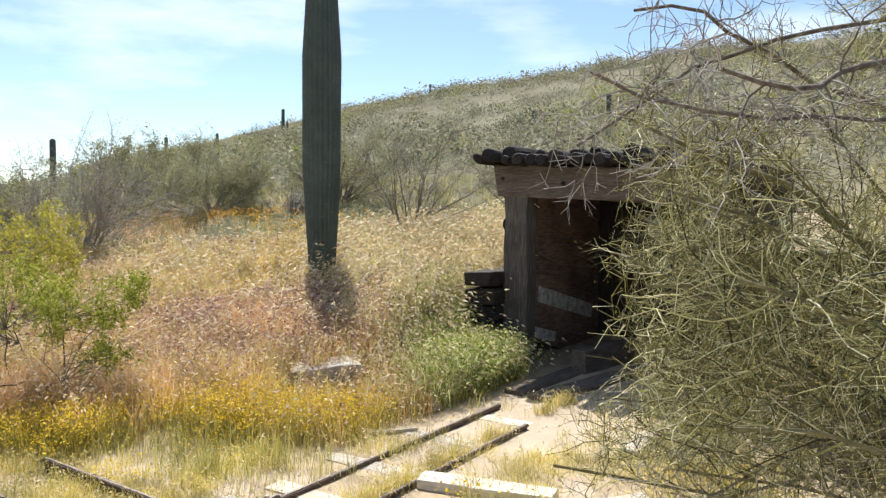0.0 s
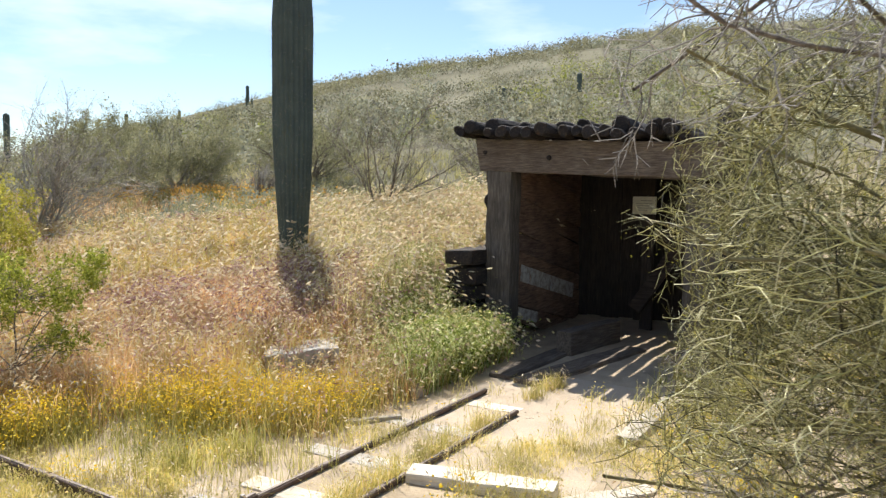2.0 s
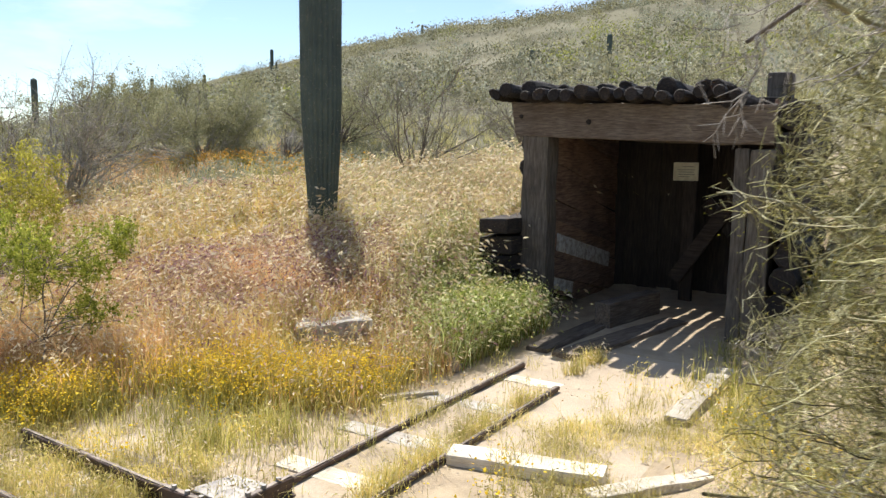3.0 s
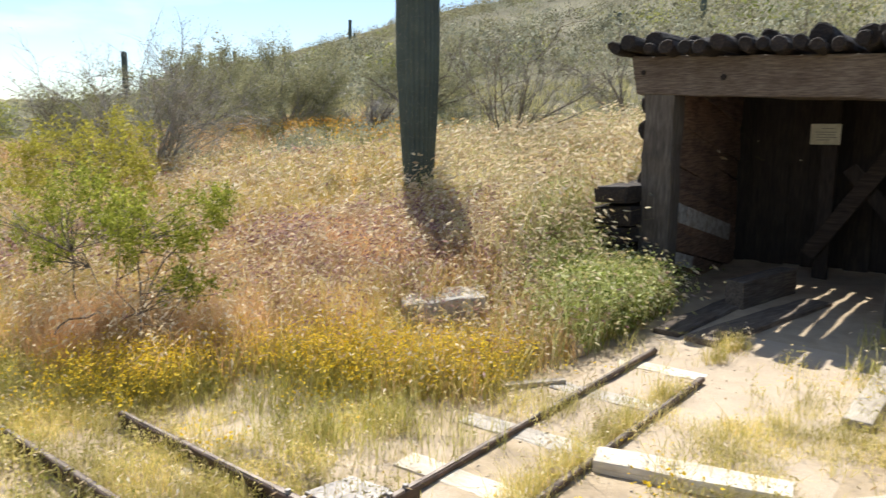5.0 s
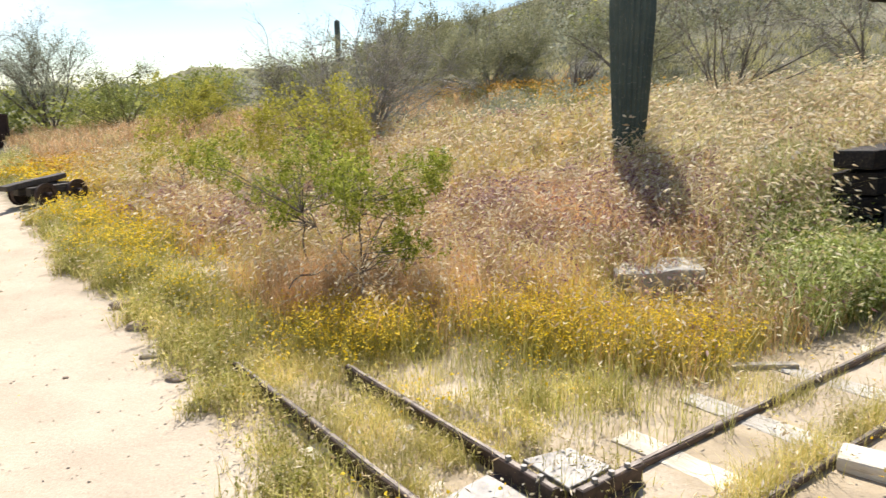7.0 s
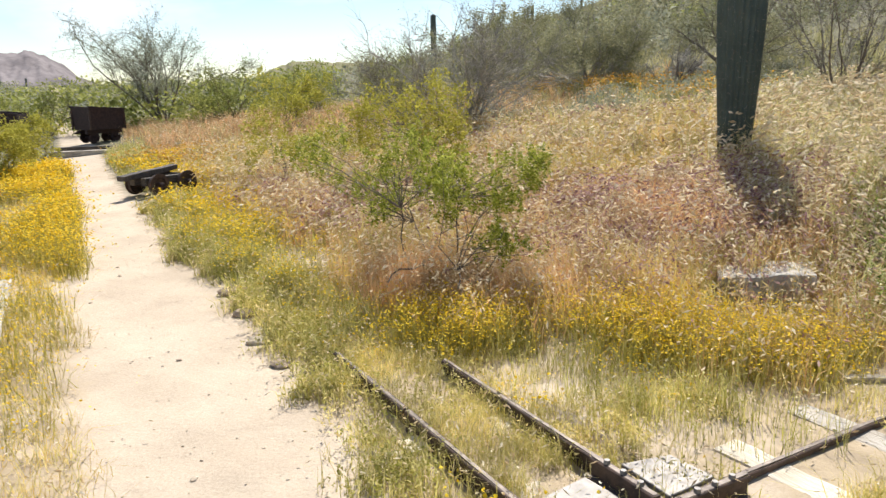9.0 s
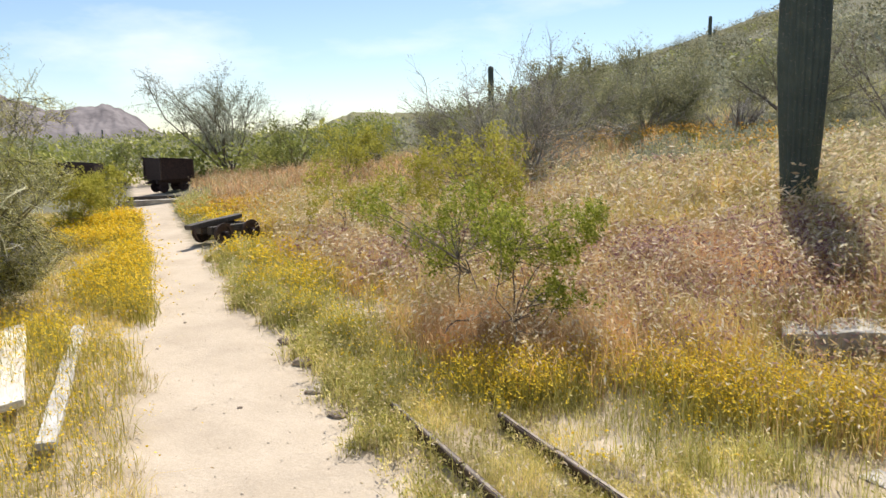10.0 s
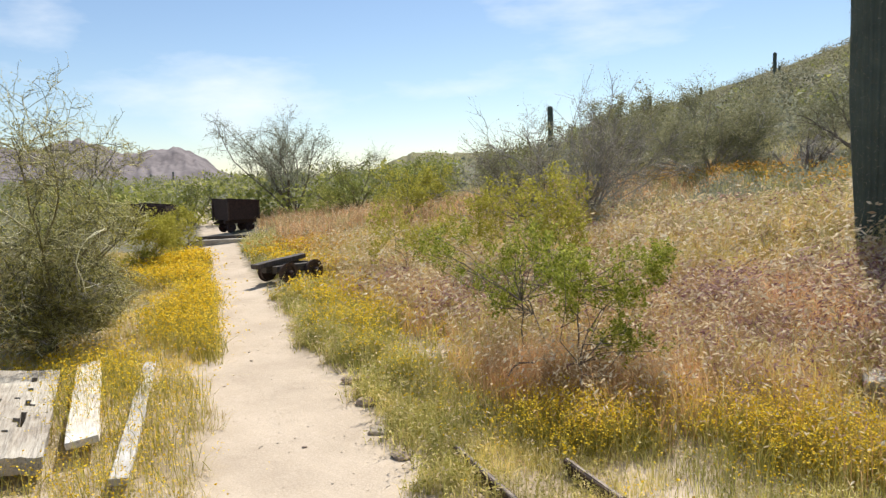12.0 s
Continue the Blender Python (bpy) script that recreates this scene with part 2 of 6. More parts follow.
def ground_mat():
    """Pale trodden sand along the footpath, in the shed's cut and in bare patches; browner litter-strewn soil
    elsewhere; scrubby slopes far off. Browner soil from u 5 in the cut also carries the shed's shade.
    """
    m, nt, b = material("desert_ground")
    geo = nt.nodes.new("ShaderNodeNewGeometry")
    sep = nt.nodes.new("ShaderNodeSeparateXYZ")
    nt.links.new(geo.outputs["Position"], sep.inputs[0])
    x, y = sep.outputs[0], sep.outputs[1]
    big = noise_tex(nt, 1.3, 5, 0.6)
    mid = noise_tex(nt, 6, 6, 0.65)
    fine = noise_tex(nt, 70, 5, 0.75)
    wide = noise_tex(nt, 0.10, 6, 0.6)
    u = calc(nt, "SUBTRACT", calc(nt, "ADD", calc(nt, "MULTIPLY", x, 0.563), calc(nt, "MULTIPLY", y, 0.827)), 2.50)
    taper = calc(nt, "MULTIPLY", calc(nt, "MINIMUM", calc(nt, "MAXIMUM", calc(nt, "SUBTRACT", calc(nt, "MULTIPLY", x, -1.0), 3.0), 0.0), 5.0), 0.03)
    edge = calc(nt, "ADD", calc(nt, "ADD", calc(nt, "ABSOLUTE", u), taper), calc(nt, "MULTIPLY", calc(nt, "SUBTRACT", mid.outputs["Fac"], 0.5), 0.55))
    path = calc(nt, "SUBTRACT", 1.0, calc(nt, "SMOOTH_MIN", calc(nt, "MAXIMUM", calc(nt, "MULTIPLY", calc(nt, "SUBTRACT", edge, 0.46), 5.0), 0.0), 1.0, 0.1))
    sand = ramp(nt, [(0.25, (0.43, 0.355, 0.27)), (0.75, (0.59, 0.505, 0.41))])
    nt.links.new(fine.outputs["Fac"], sand.inputs[0])
    tint = ramp(nt, [(0.3, (0.80, 0.77, 0.74)), (0.65, (1.03, 1.01, 0.99))])
    nt.links.new(big.outputs["Fac"], tint.inputs[0])
    sandc = mixc(nt, 1.0, sand.outputs[0], tint.outputs[0], "MULTIPLY")
    soil = ramp(nt, [(0.3, (0.19, 0.135, 0.08)), (0.7, (0.44, 0.34, 0.22)), (0.5, (0.32, 0.24, 0.14))])
    nt.links.new(mid.outputs["Fac"], soil.inputs[0])
    soilc = mixc(nt, 0.35, soil.outputs[0], sand.outputs[0])
    bare = ramp(nt, [(0.47, (0, 0, 0)), (0.56, (1, 1, 1))])
    nt.links.new(big.outputs["Fac"], bare.inputs[0])
    near = calc(nt, "SUBTRACT", 1.0, calc(nt, "MINIMUM", calc(nt, "MULTIPLY", calc(nt, "MAXIMUM", calc(nt, "SUBTRACT", u, 1.7), 0.0), 1.2), 1.0))
    fac = calc(nt, "MAXIMUM", path, calc(nt, "MULTIPLY", calc(nt, "MULTIPLY", bare.outputs[0], near), 0.9))
    w = calc(nt, "SUBTRACT", calc(nt, "SUBTRACT", calc(nt, "MULTIPLY", x, 0.854), calc(nt, "MULTIPLY", y, 0.52)), -1.68)
    cut = calc(nt, "MULTIPLY", calc(nt, "LESS_THAN", calc(nt, "ABSOLUTE", calc(nt, "SUBTRACT", w, 0.35)), 0.75), calc(nt, "GREATER_THAN", u, 2.6))
    # Shed floor soil turns browner past u 5, partly standing in for shade.
    inner = calc(nt, "MULTIPLY", cut, calc(nt, "SUBTRACT", 0.75, calc(nt, "MULTIPLY", calc(nt, "GREATER_THAN", u, 5.0), 0.6)))
    fac = calc(nt, "MAXIMUM", fac, inner)
    col = mixc(nt, fac, soilc, sandc)
    slope = ramp(nt, [(0.35, (0.09, 0.09, 0.058)), (0.65, (0.185, 0.178, 0.12)), (0.5, (0.135, 0.132, 0.086))])
    nt.links.new(wide.outputs["Fac"], slope.inputs[0])
    dist = calc(nt, "MINIMUM", calc(nt, "MULTIPLY", calc(nt, "MAXIMUM", calc(nt, "SUBTRACT", calc(nt, "ABSOLUTE", calc(nt, "ADD", y, calc(nt, "MULTIPLY", x, -0.4))), 9.5), 0.0), 0.16), 1.0)
    farc = mixc(nt, 0.12, slope.outputs[0], soil.outputs[0])
    nt.links.new(mixc(nt, calc(nt, "MULTIPLY", dist, calc(nt, "SUBTRACT", 1.0, path)), col, farc), b.inputs["Base Color"])
    b.inputs["Roughness"].default_value = 0.95
    b.inputs["Specular IOR Level"].default_value = 0.15
    bump(nt, b, calc(nt, "ADD", calc(nt, "MULTIPLY", fine.outputs["Fac"], 0.35), mid.outputs["Fac"]), 0.5, 0.03)
    return m


M_GROUND = ground_mat()


def mountain_mat(name, a, b_):
    m, nt, b = material(name)
    n = noise_tex(nt, 0.012, 9, 0.68)
    r = ramp(nt, [(0.38, a), (0.62, b_)])
    nt.links.new(n.outputs["Fac"], r.inputs[0])
    nt.links.new(r.outputs[0], b.inputs["Base Color"])
    b.inputs["Roughness"].default_value = 1.0
    b.inputs["Specular IOR Level"].default_value = 0.0
    return m


M_MOUNT = mountain_mat("hazy_mauve_rock", (0.145, 0.128, 0.13), (0.25, 0.222, 0.222))
M_MESA = mountain_mat("olive_ridge", (0.13, 0.13, 0.075), (0.27, 0.25, 0.16))


# ---- makers ----
def thing(name, m, label, category, group="", kind=""):
    ob = new(name)
    ob.empty_display_size = 0.1
    ob.matrix_world = m
    return tagged(ob, label, category, group, kind)


def part(name, bm, mat, parent=None, label=""):
    """Links a bmesh, in the parent's own coordinates, as one mesh object."""
    me = bpy.data.meshes.new(name)
    bm.to_mesh(me)
    bm.free()
    me.materials.append(mat)
    ob = new(name, me)
    if parent:
        ob.parent = parent
    return tagged(ob, label)


def array_mesh(name, verts, quads=None, tris=None, mat=None, parent=None, label="", shade=False):
    me = bpy.data.meshes.new(name)
    v = np.asarray(verts, np.float32).reshape(-1, 3)
    q = np.zeros((0, 4), np.int32) if quads is None else np.asarray(quads, np.int32).reshape(-1, 4)
    t = np.zeros((0, 3), np.int32) if tris is None else np.asarray(tris, np.int32).reshape(-1, 3)
    me.vertices.add(len(v))
    me.vertices.foreach_set("co", v.ravel())
    loops = np.concatenate([q.ravel(), t.ravel()])
    me.loops.add(len(loops))
    me.loops.foreach_set("vertex_index", loops)
    starts = np.concatenate([np.arange(len(q)) * 4, len(q) * 4 + np.arange(len(t)) * 3]).astype(np.int32)
    me.polygons.add(len(starts))
    me.polygons.foreach_set("loop_start", starts)
    if shade:
        me.polygons.foreach_set("use_smooth", np.ones(len(starts), bool))
    me.update(calc_edges=True)
    if mat:
        me.materials.append(mat)
    ob = new(name, me)
    if parent:
        ob.parent = parent
    return tagged(ob, label)


def beam_bm(size, at=(0, 0, 0), rot=None, bevel=0.008, rough=0.0, cuts=0, seed=0, bm=None):
    """A sawn timber: a bevelled block about its centre, its faces slightly uneven."""
    one = bmesh.new()
    bmesh.ops.create_cube(one, size=1, matrix=Matrix.Diagonal((*size, 1)))
    if cuts:
        longest = max(range(3), key=lambda i: size[i])
        es = [e for e in one.edges if abs((e.verts[0].co - e.verts[1].co)[longest]) > size[longest] * 0.5]
        bmesh.ops.subdivide_edges(one, edges=es, cuts=cuts, use_grid_fill=True)
    if bevel:
        es = [e for e in one.edges if len(e.link_faces) == 2 and e.calc_face_angle(0) > 0.5]
        bmesh.ops.bevel(one, geom=es, offset=bevel, segments=2, affect="EDGES", profile=0.6)
    if rough:
        for v in one.verts:
            v.co += Vector(noise.noise_vector(v.co * 4 + Vector((seed * 7.1, seed * 3.3, 0)))) * rough
    m = Matrix.Translation(at) @ (rot or Matrix())
    one.transform(m)
    if bm is None:
        return one
    me = bpy.data.meshes.new("join")
    one.to_mesh(me)
    one.free()
    bm.from_mesh(me)
    bpy.data.meshes.remove(me)
    return bm


def log_bm(p, q, r0, r1, sides=10, rings=12, rough=0.012, seed=0):
    """A pole from p to q with knobbly bark and cut ends."""
    p, q = Vector(p), Vector(q)
    d = (q - p).normalized()
    a = d.orthogonal().normalized()
    b = d.cross(a)
    bm = bmesh.new()
    loops = []
    for i in range(rings + 1):
        k = i / rings
        c, r = p.lerp(q, k), r0 + (r1 - r0) * k
        ring = []
        for j in range(sides):
            th = 2 * PI * j / sides
            v = c + (a * math.cos(th) + b * math.sin(th)) * r
            v += Vector(noise.noise_vector(v * 5 + Vector((seed * 5.3, 0, seed)))) * rough + Vector(noise.noise_vector(v * 17 + Vector((0, seed * 3.1, 0)))) * rough * 0.5
            ring.append(bm.verts.new(v))
        loops.append(ring)
    for s, t in zip(loops, loops[1:]):
        for j in range(sides):
            bm.faces.new((s[j], s[(j + 1) % sides], t[(j + 1) % sides], t[j]))
    for ring, at in ((loops[0], -1), (loops[-1], 1)):
        inner = [bm.verts.new(v.co.lerp(sum((w.co for w in ring), Vector()) / sides, 0.15) + d * at * 0.01) for v in ring]
        for j in range(sides):
            bm.faces.new((ring[j], ring[(j + 1) % sides], inner[(j + 1) % sides], inner[j]))
        bm.faces.new(inner)
    bmesh.ops.recalc_face_normals(bm, faces=bm.faces)
    return bm


def rock_bm(size, seed, sub=3, rough=0.35, flat=0.0):
    bm = bmesh.new()
    bmesh.ops.create_icosphere(bm, subdivisions=sub, radius=1)
    for v in bm.verts:
        n = v.co.normalized()
        box_k = 1 / max(abs(n.x), abs(n.y), abs(n.z))
        k = 1 + (min(box_k, 1.35) - 1) * flat
        k += noise.noise(n * 1.6 + Vector((seed * 3.1, seed, 0))) * rough + noise.noise(n * 5 + Vector((0, seed * 2.7, seed))) * rough * 0.35
        v.co = Vector((n.x * size[0], n.y * size[1], n.z * size[2])) * k * 0.5
    return bm


def tubes(lines, sides=4):
    """Vertices and quads of tapered tubes along many polylines of (points, radii)."""
    V, Q, base = [], [], 0
    ang = np.arange(sides) * 2 * PI / sides
    ca, sa = np.cos(ang), np.sin(ang)
    for pts, rad in lines:
        pts = np.asarray(pts, float)
        n = len(pts)
        tan = np.gradient(pts, axis=0)
        tan /= np.linalg.norm(tan, axis=1, keepdims=True) + 1e-9
        ref = np.where(np.abs(tan[:, 2:3]) < 0.9, np.array([[0, 0, 1.0]]), np.array([[1.0, 0, 0]]))
        a = np.cross(tan, ref)
        a /= np.linalg.norm(a, axis=1, keepdims=True) + 1e-9
        b = np.cross(tan, a)
        r = np.asarray(rad, float)[:, None, None]
        V.append((pts[:, None, :] + r * (a[:, None, :] * ca[None, :, None] + b[:, None, :] * sa[None, :, None])).reshape(-1, 3))
        i = np.arange(n - 1)[:, None] * sides
        j = np.arange(sides)[None, :]
        k = (j + 1) % sides
        Q.append((np.stack([i + j, i + k, i + sides + k, i + sides + j], -1) + base).reshape(-1, 4))
        base += n * sides
    return np.concatenate(V), np.concatenate(Q)


def limb(rng, start, d, length, r0, r1, bend=0.25, droop=0.0, n=5):
    """A wandering branch: its points and radii."""
    pts = [np.array(start, float)]
    d = np.array(d, float)
    d /= np.linalg.norm(d)
    for _ in range(n):
        d = d + rng.normal(0, bend / math.sqrt(n), 3) + np.array([0, 0, -droop / n])
        d /= np.linalg.norm(d)
        pts.append(pts[-1] + d * length / n)
    return np.array(pts), np.linspace(r0, r1, n + 1)


def fork(rng, line, count, lo, hi, spread, length, r0, r1, bend=0.3, droop=0.0, n=4, up=0.0):
    """Side branches off a branch, each at an angle of its own."""
    pts, rad = line
    out = []
    for _ in range(count):
        k = rng.uniform(lo, hi) * (len(pts) - 1)
        i = min(int(k), len(pts) - 2)
        p = pts[i] + (pts[i + 1] - pts[i]) * (k - i)
        d = pts[i + 1] - pts[i]
        d = d / (np.linalg.norm(d) + 1e-9)
        v = rng.normal(0, 1, 3)
        v -= d * v.dot(d)
        v /= np.linalg.norm(v) + 1e-9
        s = spread * rng.uniform(0.6, 1.3)
        q = d * math.cos(s) + v * math.sin(s) + np.array([0, 0, up])
        out.append(limb(rng, p, q, length * rng.uniform(0.55, 1.25), r0, r1, bend, droop, n))
    return out


def leaves_at(rng, points, size, per=1, spread=0.02, slim=0.5):
    """Small pointed leaves scattered about points, each turned its own way."""
    p = np.repeat(np.asarray(points, float), per, 0)
    n = len(p)
    p = p + rng.normal(0, spread, (n, 3))
    a = rng.normal(0, 1, (n, 3))
    a /= np.linalg.norm(a, axis=1, keepdims=True)
    b = np.cross(a, rng.normal(0, 1, (n, 3)))
    b /= np.linalg.norm(b, axis=1, keepdims=True) + 1e-9
    s = size * rng.uniform(0.6, 1.4, (n, 1))
    V = np.stack([p, p + a * s + b * s * slim * 0.4, p + a * s * 0.8 - b * s * slim * 0.6], 1).reshape(-1, 3)
    return V, np.arange(n * 3).reshape(-1, 3)


def blades(rng, x, y, z, height, width, lean=0.35, curl=0.4):
    """Grass blades: tapered strips that lean and droop. Returns vertices, quads, triangles, tips and leaning ways."""
    n = len(x)
    th = rng.uniform(0, 2 * PI, n)
    wind = np.stack([np.cos(th), np.sin(th)], 1)
    le = np.abs(rng.normal(0, lean, n))[:, None]
    f = rng.uniform(0, 2 * PI, n)
    side = np.stack([np.cos(f), np.sin(f), np.zeros(n)], 1) * (width * rng.uniform(0.6, 1.4, n))[:, None] * 0.5
    p0 = np.stack([x, y, z], 1)
    h = height[:, None]
    p1 = p0 + np.concatenate([wind * le * h * 0.4, h * 0.58], 1)
    p2 = p0 + np.concatenate([wind * (le + curl * le) * h, h * (1 - 0.25 * le)], 1)
    V = np.stack([p0 - side, p0 + side, p1 + side * 0.8, p1 - side * 0.8, p2], 1).reshape(-1, 3)
    i = np.arange(n)[:, None] * 5
    return V, i + np.array([[0, 1, 2, 3]]), i + np.array([[3, 2, 4]]), p2, wind


def heads(rng, tips, wind, length, width):
    """Drooping seed heads hung at blade tips."""
    n = len(tips)
    w3 = np.concatenate([wind, np.full((n, 1), -0.45) + rng.normal(0, 0.35, (n, 1))], 1)
    w3 /= np.linalg.norm(w3, axis=1, keepdims=True)
    s = np.cross(w3, rng.normal(0, 1, (n, 3)))
    s /= np.linalg.norm(s, axis=1, keepdims=True) + 1e-9
    L = (length * rng.uniform(0.6, 1.4, n))[:, None]
    W = (width * rng.uniform(0.6, 1.4, n))[:, None]
    s2 = np.cross(w3, s)
    V = np.stack([tips, tips + w3 * L * 0.45 + s * W, tips + w3 * L, tips + w3 * L * 0.45 - s * W,
                  tips + w3 * L * 0.45 + s2 * W, tips + w3 * L * 0.45 - s2 * W], 1).reshape(-1, 3)
    i = np.arange(n)[:, None] * 6
    return V, np.concatenate([i + np.array([[0, 1, 2, 3]]), i + np.array([[0, 4, 2, 5]])])


# ---- terrain ----
def lattice(ix, iy, seed):
    h = np.sin(ix * 127.1 + iy * 311.7 + seed * 74.7) * 43758.5453
    return h - np.floor(h)


def vnoise(x, y, seed=0):
    x, y = np.asarray(x, float), np.asarray(y, float)
    ix, iy = np.floor(x), np.floor(y)
    fx, fy = x - ix, y - iy
    fx, fy = fx * fx * (3 - 2 * fx), fy * fy * (3 - 2 * fy)
    a = lattice(ix, iy, seed) * (1 - fx) + lattice(ix + 1, iy, seed) * fx
    b = lattice(ix, iy + 1, seed) * (1 - fx) + lattice(ix + 1, iy + 1, seed) * fx
    return a * (1 - fy) + b * fy


def fbm(x, y, seed=0, octaves=4):
    return sum(vnoise(np.asarray(x) * 2 ** k, np.asarray(y) * 2 ** k, seed + k) * 0.5 ** (k + 1) for k in range(octaves)) - 0.5 + 0.5 ** (octaves + 1)


CORNER = np.array((0.40, 4.35))
DL, NL = np.array((-0.838, 0.545)), np.array((0.545, 0.838))   # the branch track beside the path
DR, NR = np.array((0.52, 0.854)), np.array((0.854, -0.52))   # the track into the shed


def across(x, y):
    """Metres up the slope from the middle of the footpath."""
    return 0.563 * np.asarray(x) + 0.827 * np.asarray(y) - 2.50


def beside(x, y):
    """Metres to the side of the shed track's middle."""
    return (np.asarray(x) - CORNER[0]) * NR[0] + (np.asarray(y) - CORNER[1]) * NR[1] - 0.23


def hgt(x, y):
    x, y = np.asarray(x, float), np.asarray(y, float)
    u, w = across(x, y), beside(x, y)
    near = np.interp(u, [-60, -3, 1.5, 2.0, 3.3, 4.5, 5.7, 8.0, 10.3, 16, 30], [-0.4, -0.12, 0, 0.08, 0.20, 0.46, 0.70, 1.10, 1.40, 2.1, 3.6])
    front = smooth(u, 4.5, 8.2)
    keep = np.maximum(smooth(np.abs(w - 0.1), 1.15, 1.9 - 0.5 * front), smooth((x - 2.93) * DR[0] + (y - 8.07) * DR[1], 2.4, 2.9))
    near = np.where(u > 1.5, 0.04 + (near - 0.04) * keep, near)
    cx, cy = x - 0.9, y - 1.5
    r = np.hypot(cx, cy) + 1e-6
    az = np.degrees(np.arctan2(-cx, cy))
    te = np.interp(az, [-150, -90, -60, -17, -4, 0, 9, 16, 22, 26, 30, 34, 38, 44, 75, 110, 150], [0, 0.17, 0.222, 0.212, 0.181, 0.174, 0.140, 0.104, 0.077, 0.056, 0.036, 0.026, 0.020, 0.017, 0.017, 0.008, 0])
    foot = np.interp(az, [-150, -90, 15, 30, 48, 60, 150], [0, 1.3, 1.3, 0.9, 0.22, -0.1, -0.5])
    crest = 135.0
    rise = np.where(r < crest, np.clip(r - 15, 0, None) / (crest - 15), np.clip(1 - (r - crest) / 260, 0, 1))
    far = foot * np.clip(1 - (r - crest) / 260, 0, 1) + te * crest * rise
    far = far + fbm(x * 0.05, y * 0.05, 3) * 3.2 * smooth(r, 25, 90) * smooth(te, 0.0, 0.05) * (1 - smooth(r, 200, 400))
    z = near + (far - near) * smooth(r, 11, 22)
    quiet = smooth(np.abs(u), 0.3, 0.9)
    z = z + (fbm(x * 0.9, y * 0.9, 11) * 0.07 * (0.3 + 0.7 * quiet) * (1 - smooth(r, 200, 300)) + fbm(x * 4, y * 4, 12) * 0.03) * (1 - 0.7 * (1 - smooth(np.abs(w - 0.1), 0.6, 1.1)) * smooth(u, 0.2, 0.6) * (1 - smooth(u, 5, 6)))
    return z - 0.02 * (1 - quiet)


def height_at(x, y):
    return float(hgt(np.array([x]), np.array([y]))[0])


NA, NRAD = 340, 280
ra = np.concatenate([[0.0], 0.25 * (3900 / 0.25) ** (np.arange(NRAD) / (NRAD - 1))])
aa = np.arange(NA) * 2 * PI / NA
gx = (0.6 + ra[1:, None] * np.cos(aa)).ravel()
gy = (4.6 + ra[1:, None] * np.sin(aa)).ravel()
gv = np.stack([np.concatenate([[0.6], gx]), np.concatenate([[4.6], gy]), np.zeros(len(gx) + 1)], 1)
gv[:, 2] = hgt(gv[:, 0], gv[:, 1])
gi = 1 + np.arange(NRAD - 1)[:, None] * NA
gj = np.arange(NA)[None, :]
gk = (gj + 1) % NA
gq = np.stack([gi + gj, gi + NA + gj, gi + NA + gk, gi + gk], -1).reshape(-1, 4)
gt = np.stack([np.zeros(NA, int), 1 + np.arange(NA), 1 + (np.arange(NA) + 1) % NA], 1)
ground = array_mesh("ground", gv, gq, gt, M_GROUND, shade=True)
tagged(ground, "pale sandy desert ground with footpath and grassy slope", "ground", kind="structure")


def ridge(name, az0, az1, dist, profile, mat, label, seed, rows=24, cols=260):
    """A distant range: a rough slope under a crest line of the given bearings and heights."""
    az = np.linspace(az0, az1, cols)
    pa, ph = zip(*profile)
    top = np.interp(az, pa, ph)
    V = []
    for i in range(rows):
        k = i / (rows - 1)
        d = dist * (1 - 0.22 * (1 - k))
        x, y = 0.9 - np.sin(np.radians(az)) * d, 1.5 + np.cos(np.radians(az)) * d
        rough = fbm(az * 2.6, np.full(cols, k * 6.0), seed, 5)
        z = top * (k ** 0.85) * (1 + 0.8 * rough * (1 - 0.85 * k)) - 2
        V.append(np.stack([x, y, z], 1))
    V.append(V[-1] * np.array([1.06, 1.06, 0]) + np.array([0, 0, -3]))
    V = np.concatenate(V)
    i = np.arange(rows)[:, None] * cols
    j = np.arange(cols - 1)[None, :]
    Q = np.stack([i + j, i + j + 1, i + cols + j + 1, i + cols + j], -1).reshape(-1, 4)
    ob = array_mesh(name, V, Q, None, mat, shade=True)
    return tagged(ob, label, "mountain", kind="structure")


ridge("backdrop_mountains", 51, 84, 2600, [(51, 0), (53, 30), (54, 48), (54.8, 86), (55.6, 104), (56.8, 127), (57.4, 119), (58.5, 116), (59.5, 104), (60.4, 106), (61.5, 128), (63.2, 152), (64.5, 140), (66, 118), (69, 128), (74, 80), (84, 40)], M_MOUNT, "hazy mauve desert mountains on the horizon", 5)
ridge("backdrop_ridge", 26, 46, 420, [(26, 18), (32, 16), (34, 16.8), (36.8, 16.6), (38.3, 17.8), (39.4, 17.5), (40.8, 14), (42.5, 8.5), (44, 5), (46, 0)], M_MESA, "low olive scrub-covered ridge in the distance", 9)


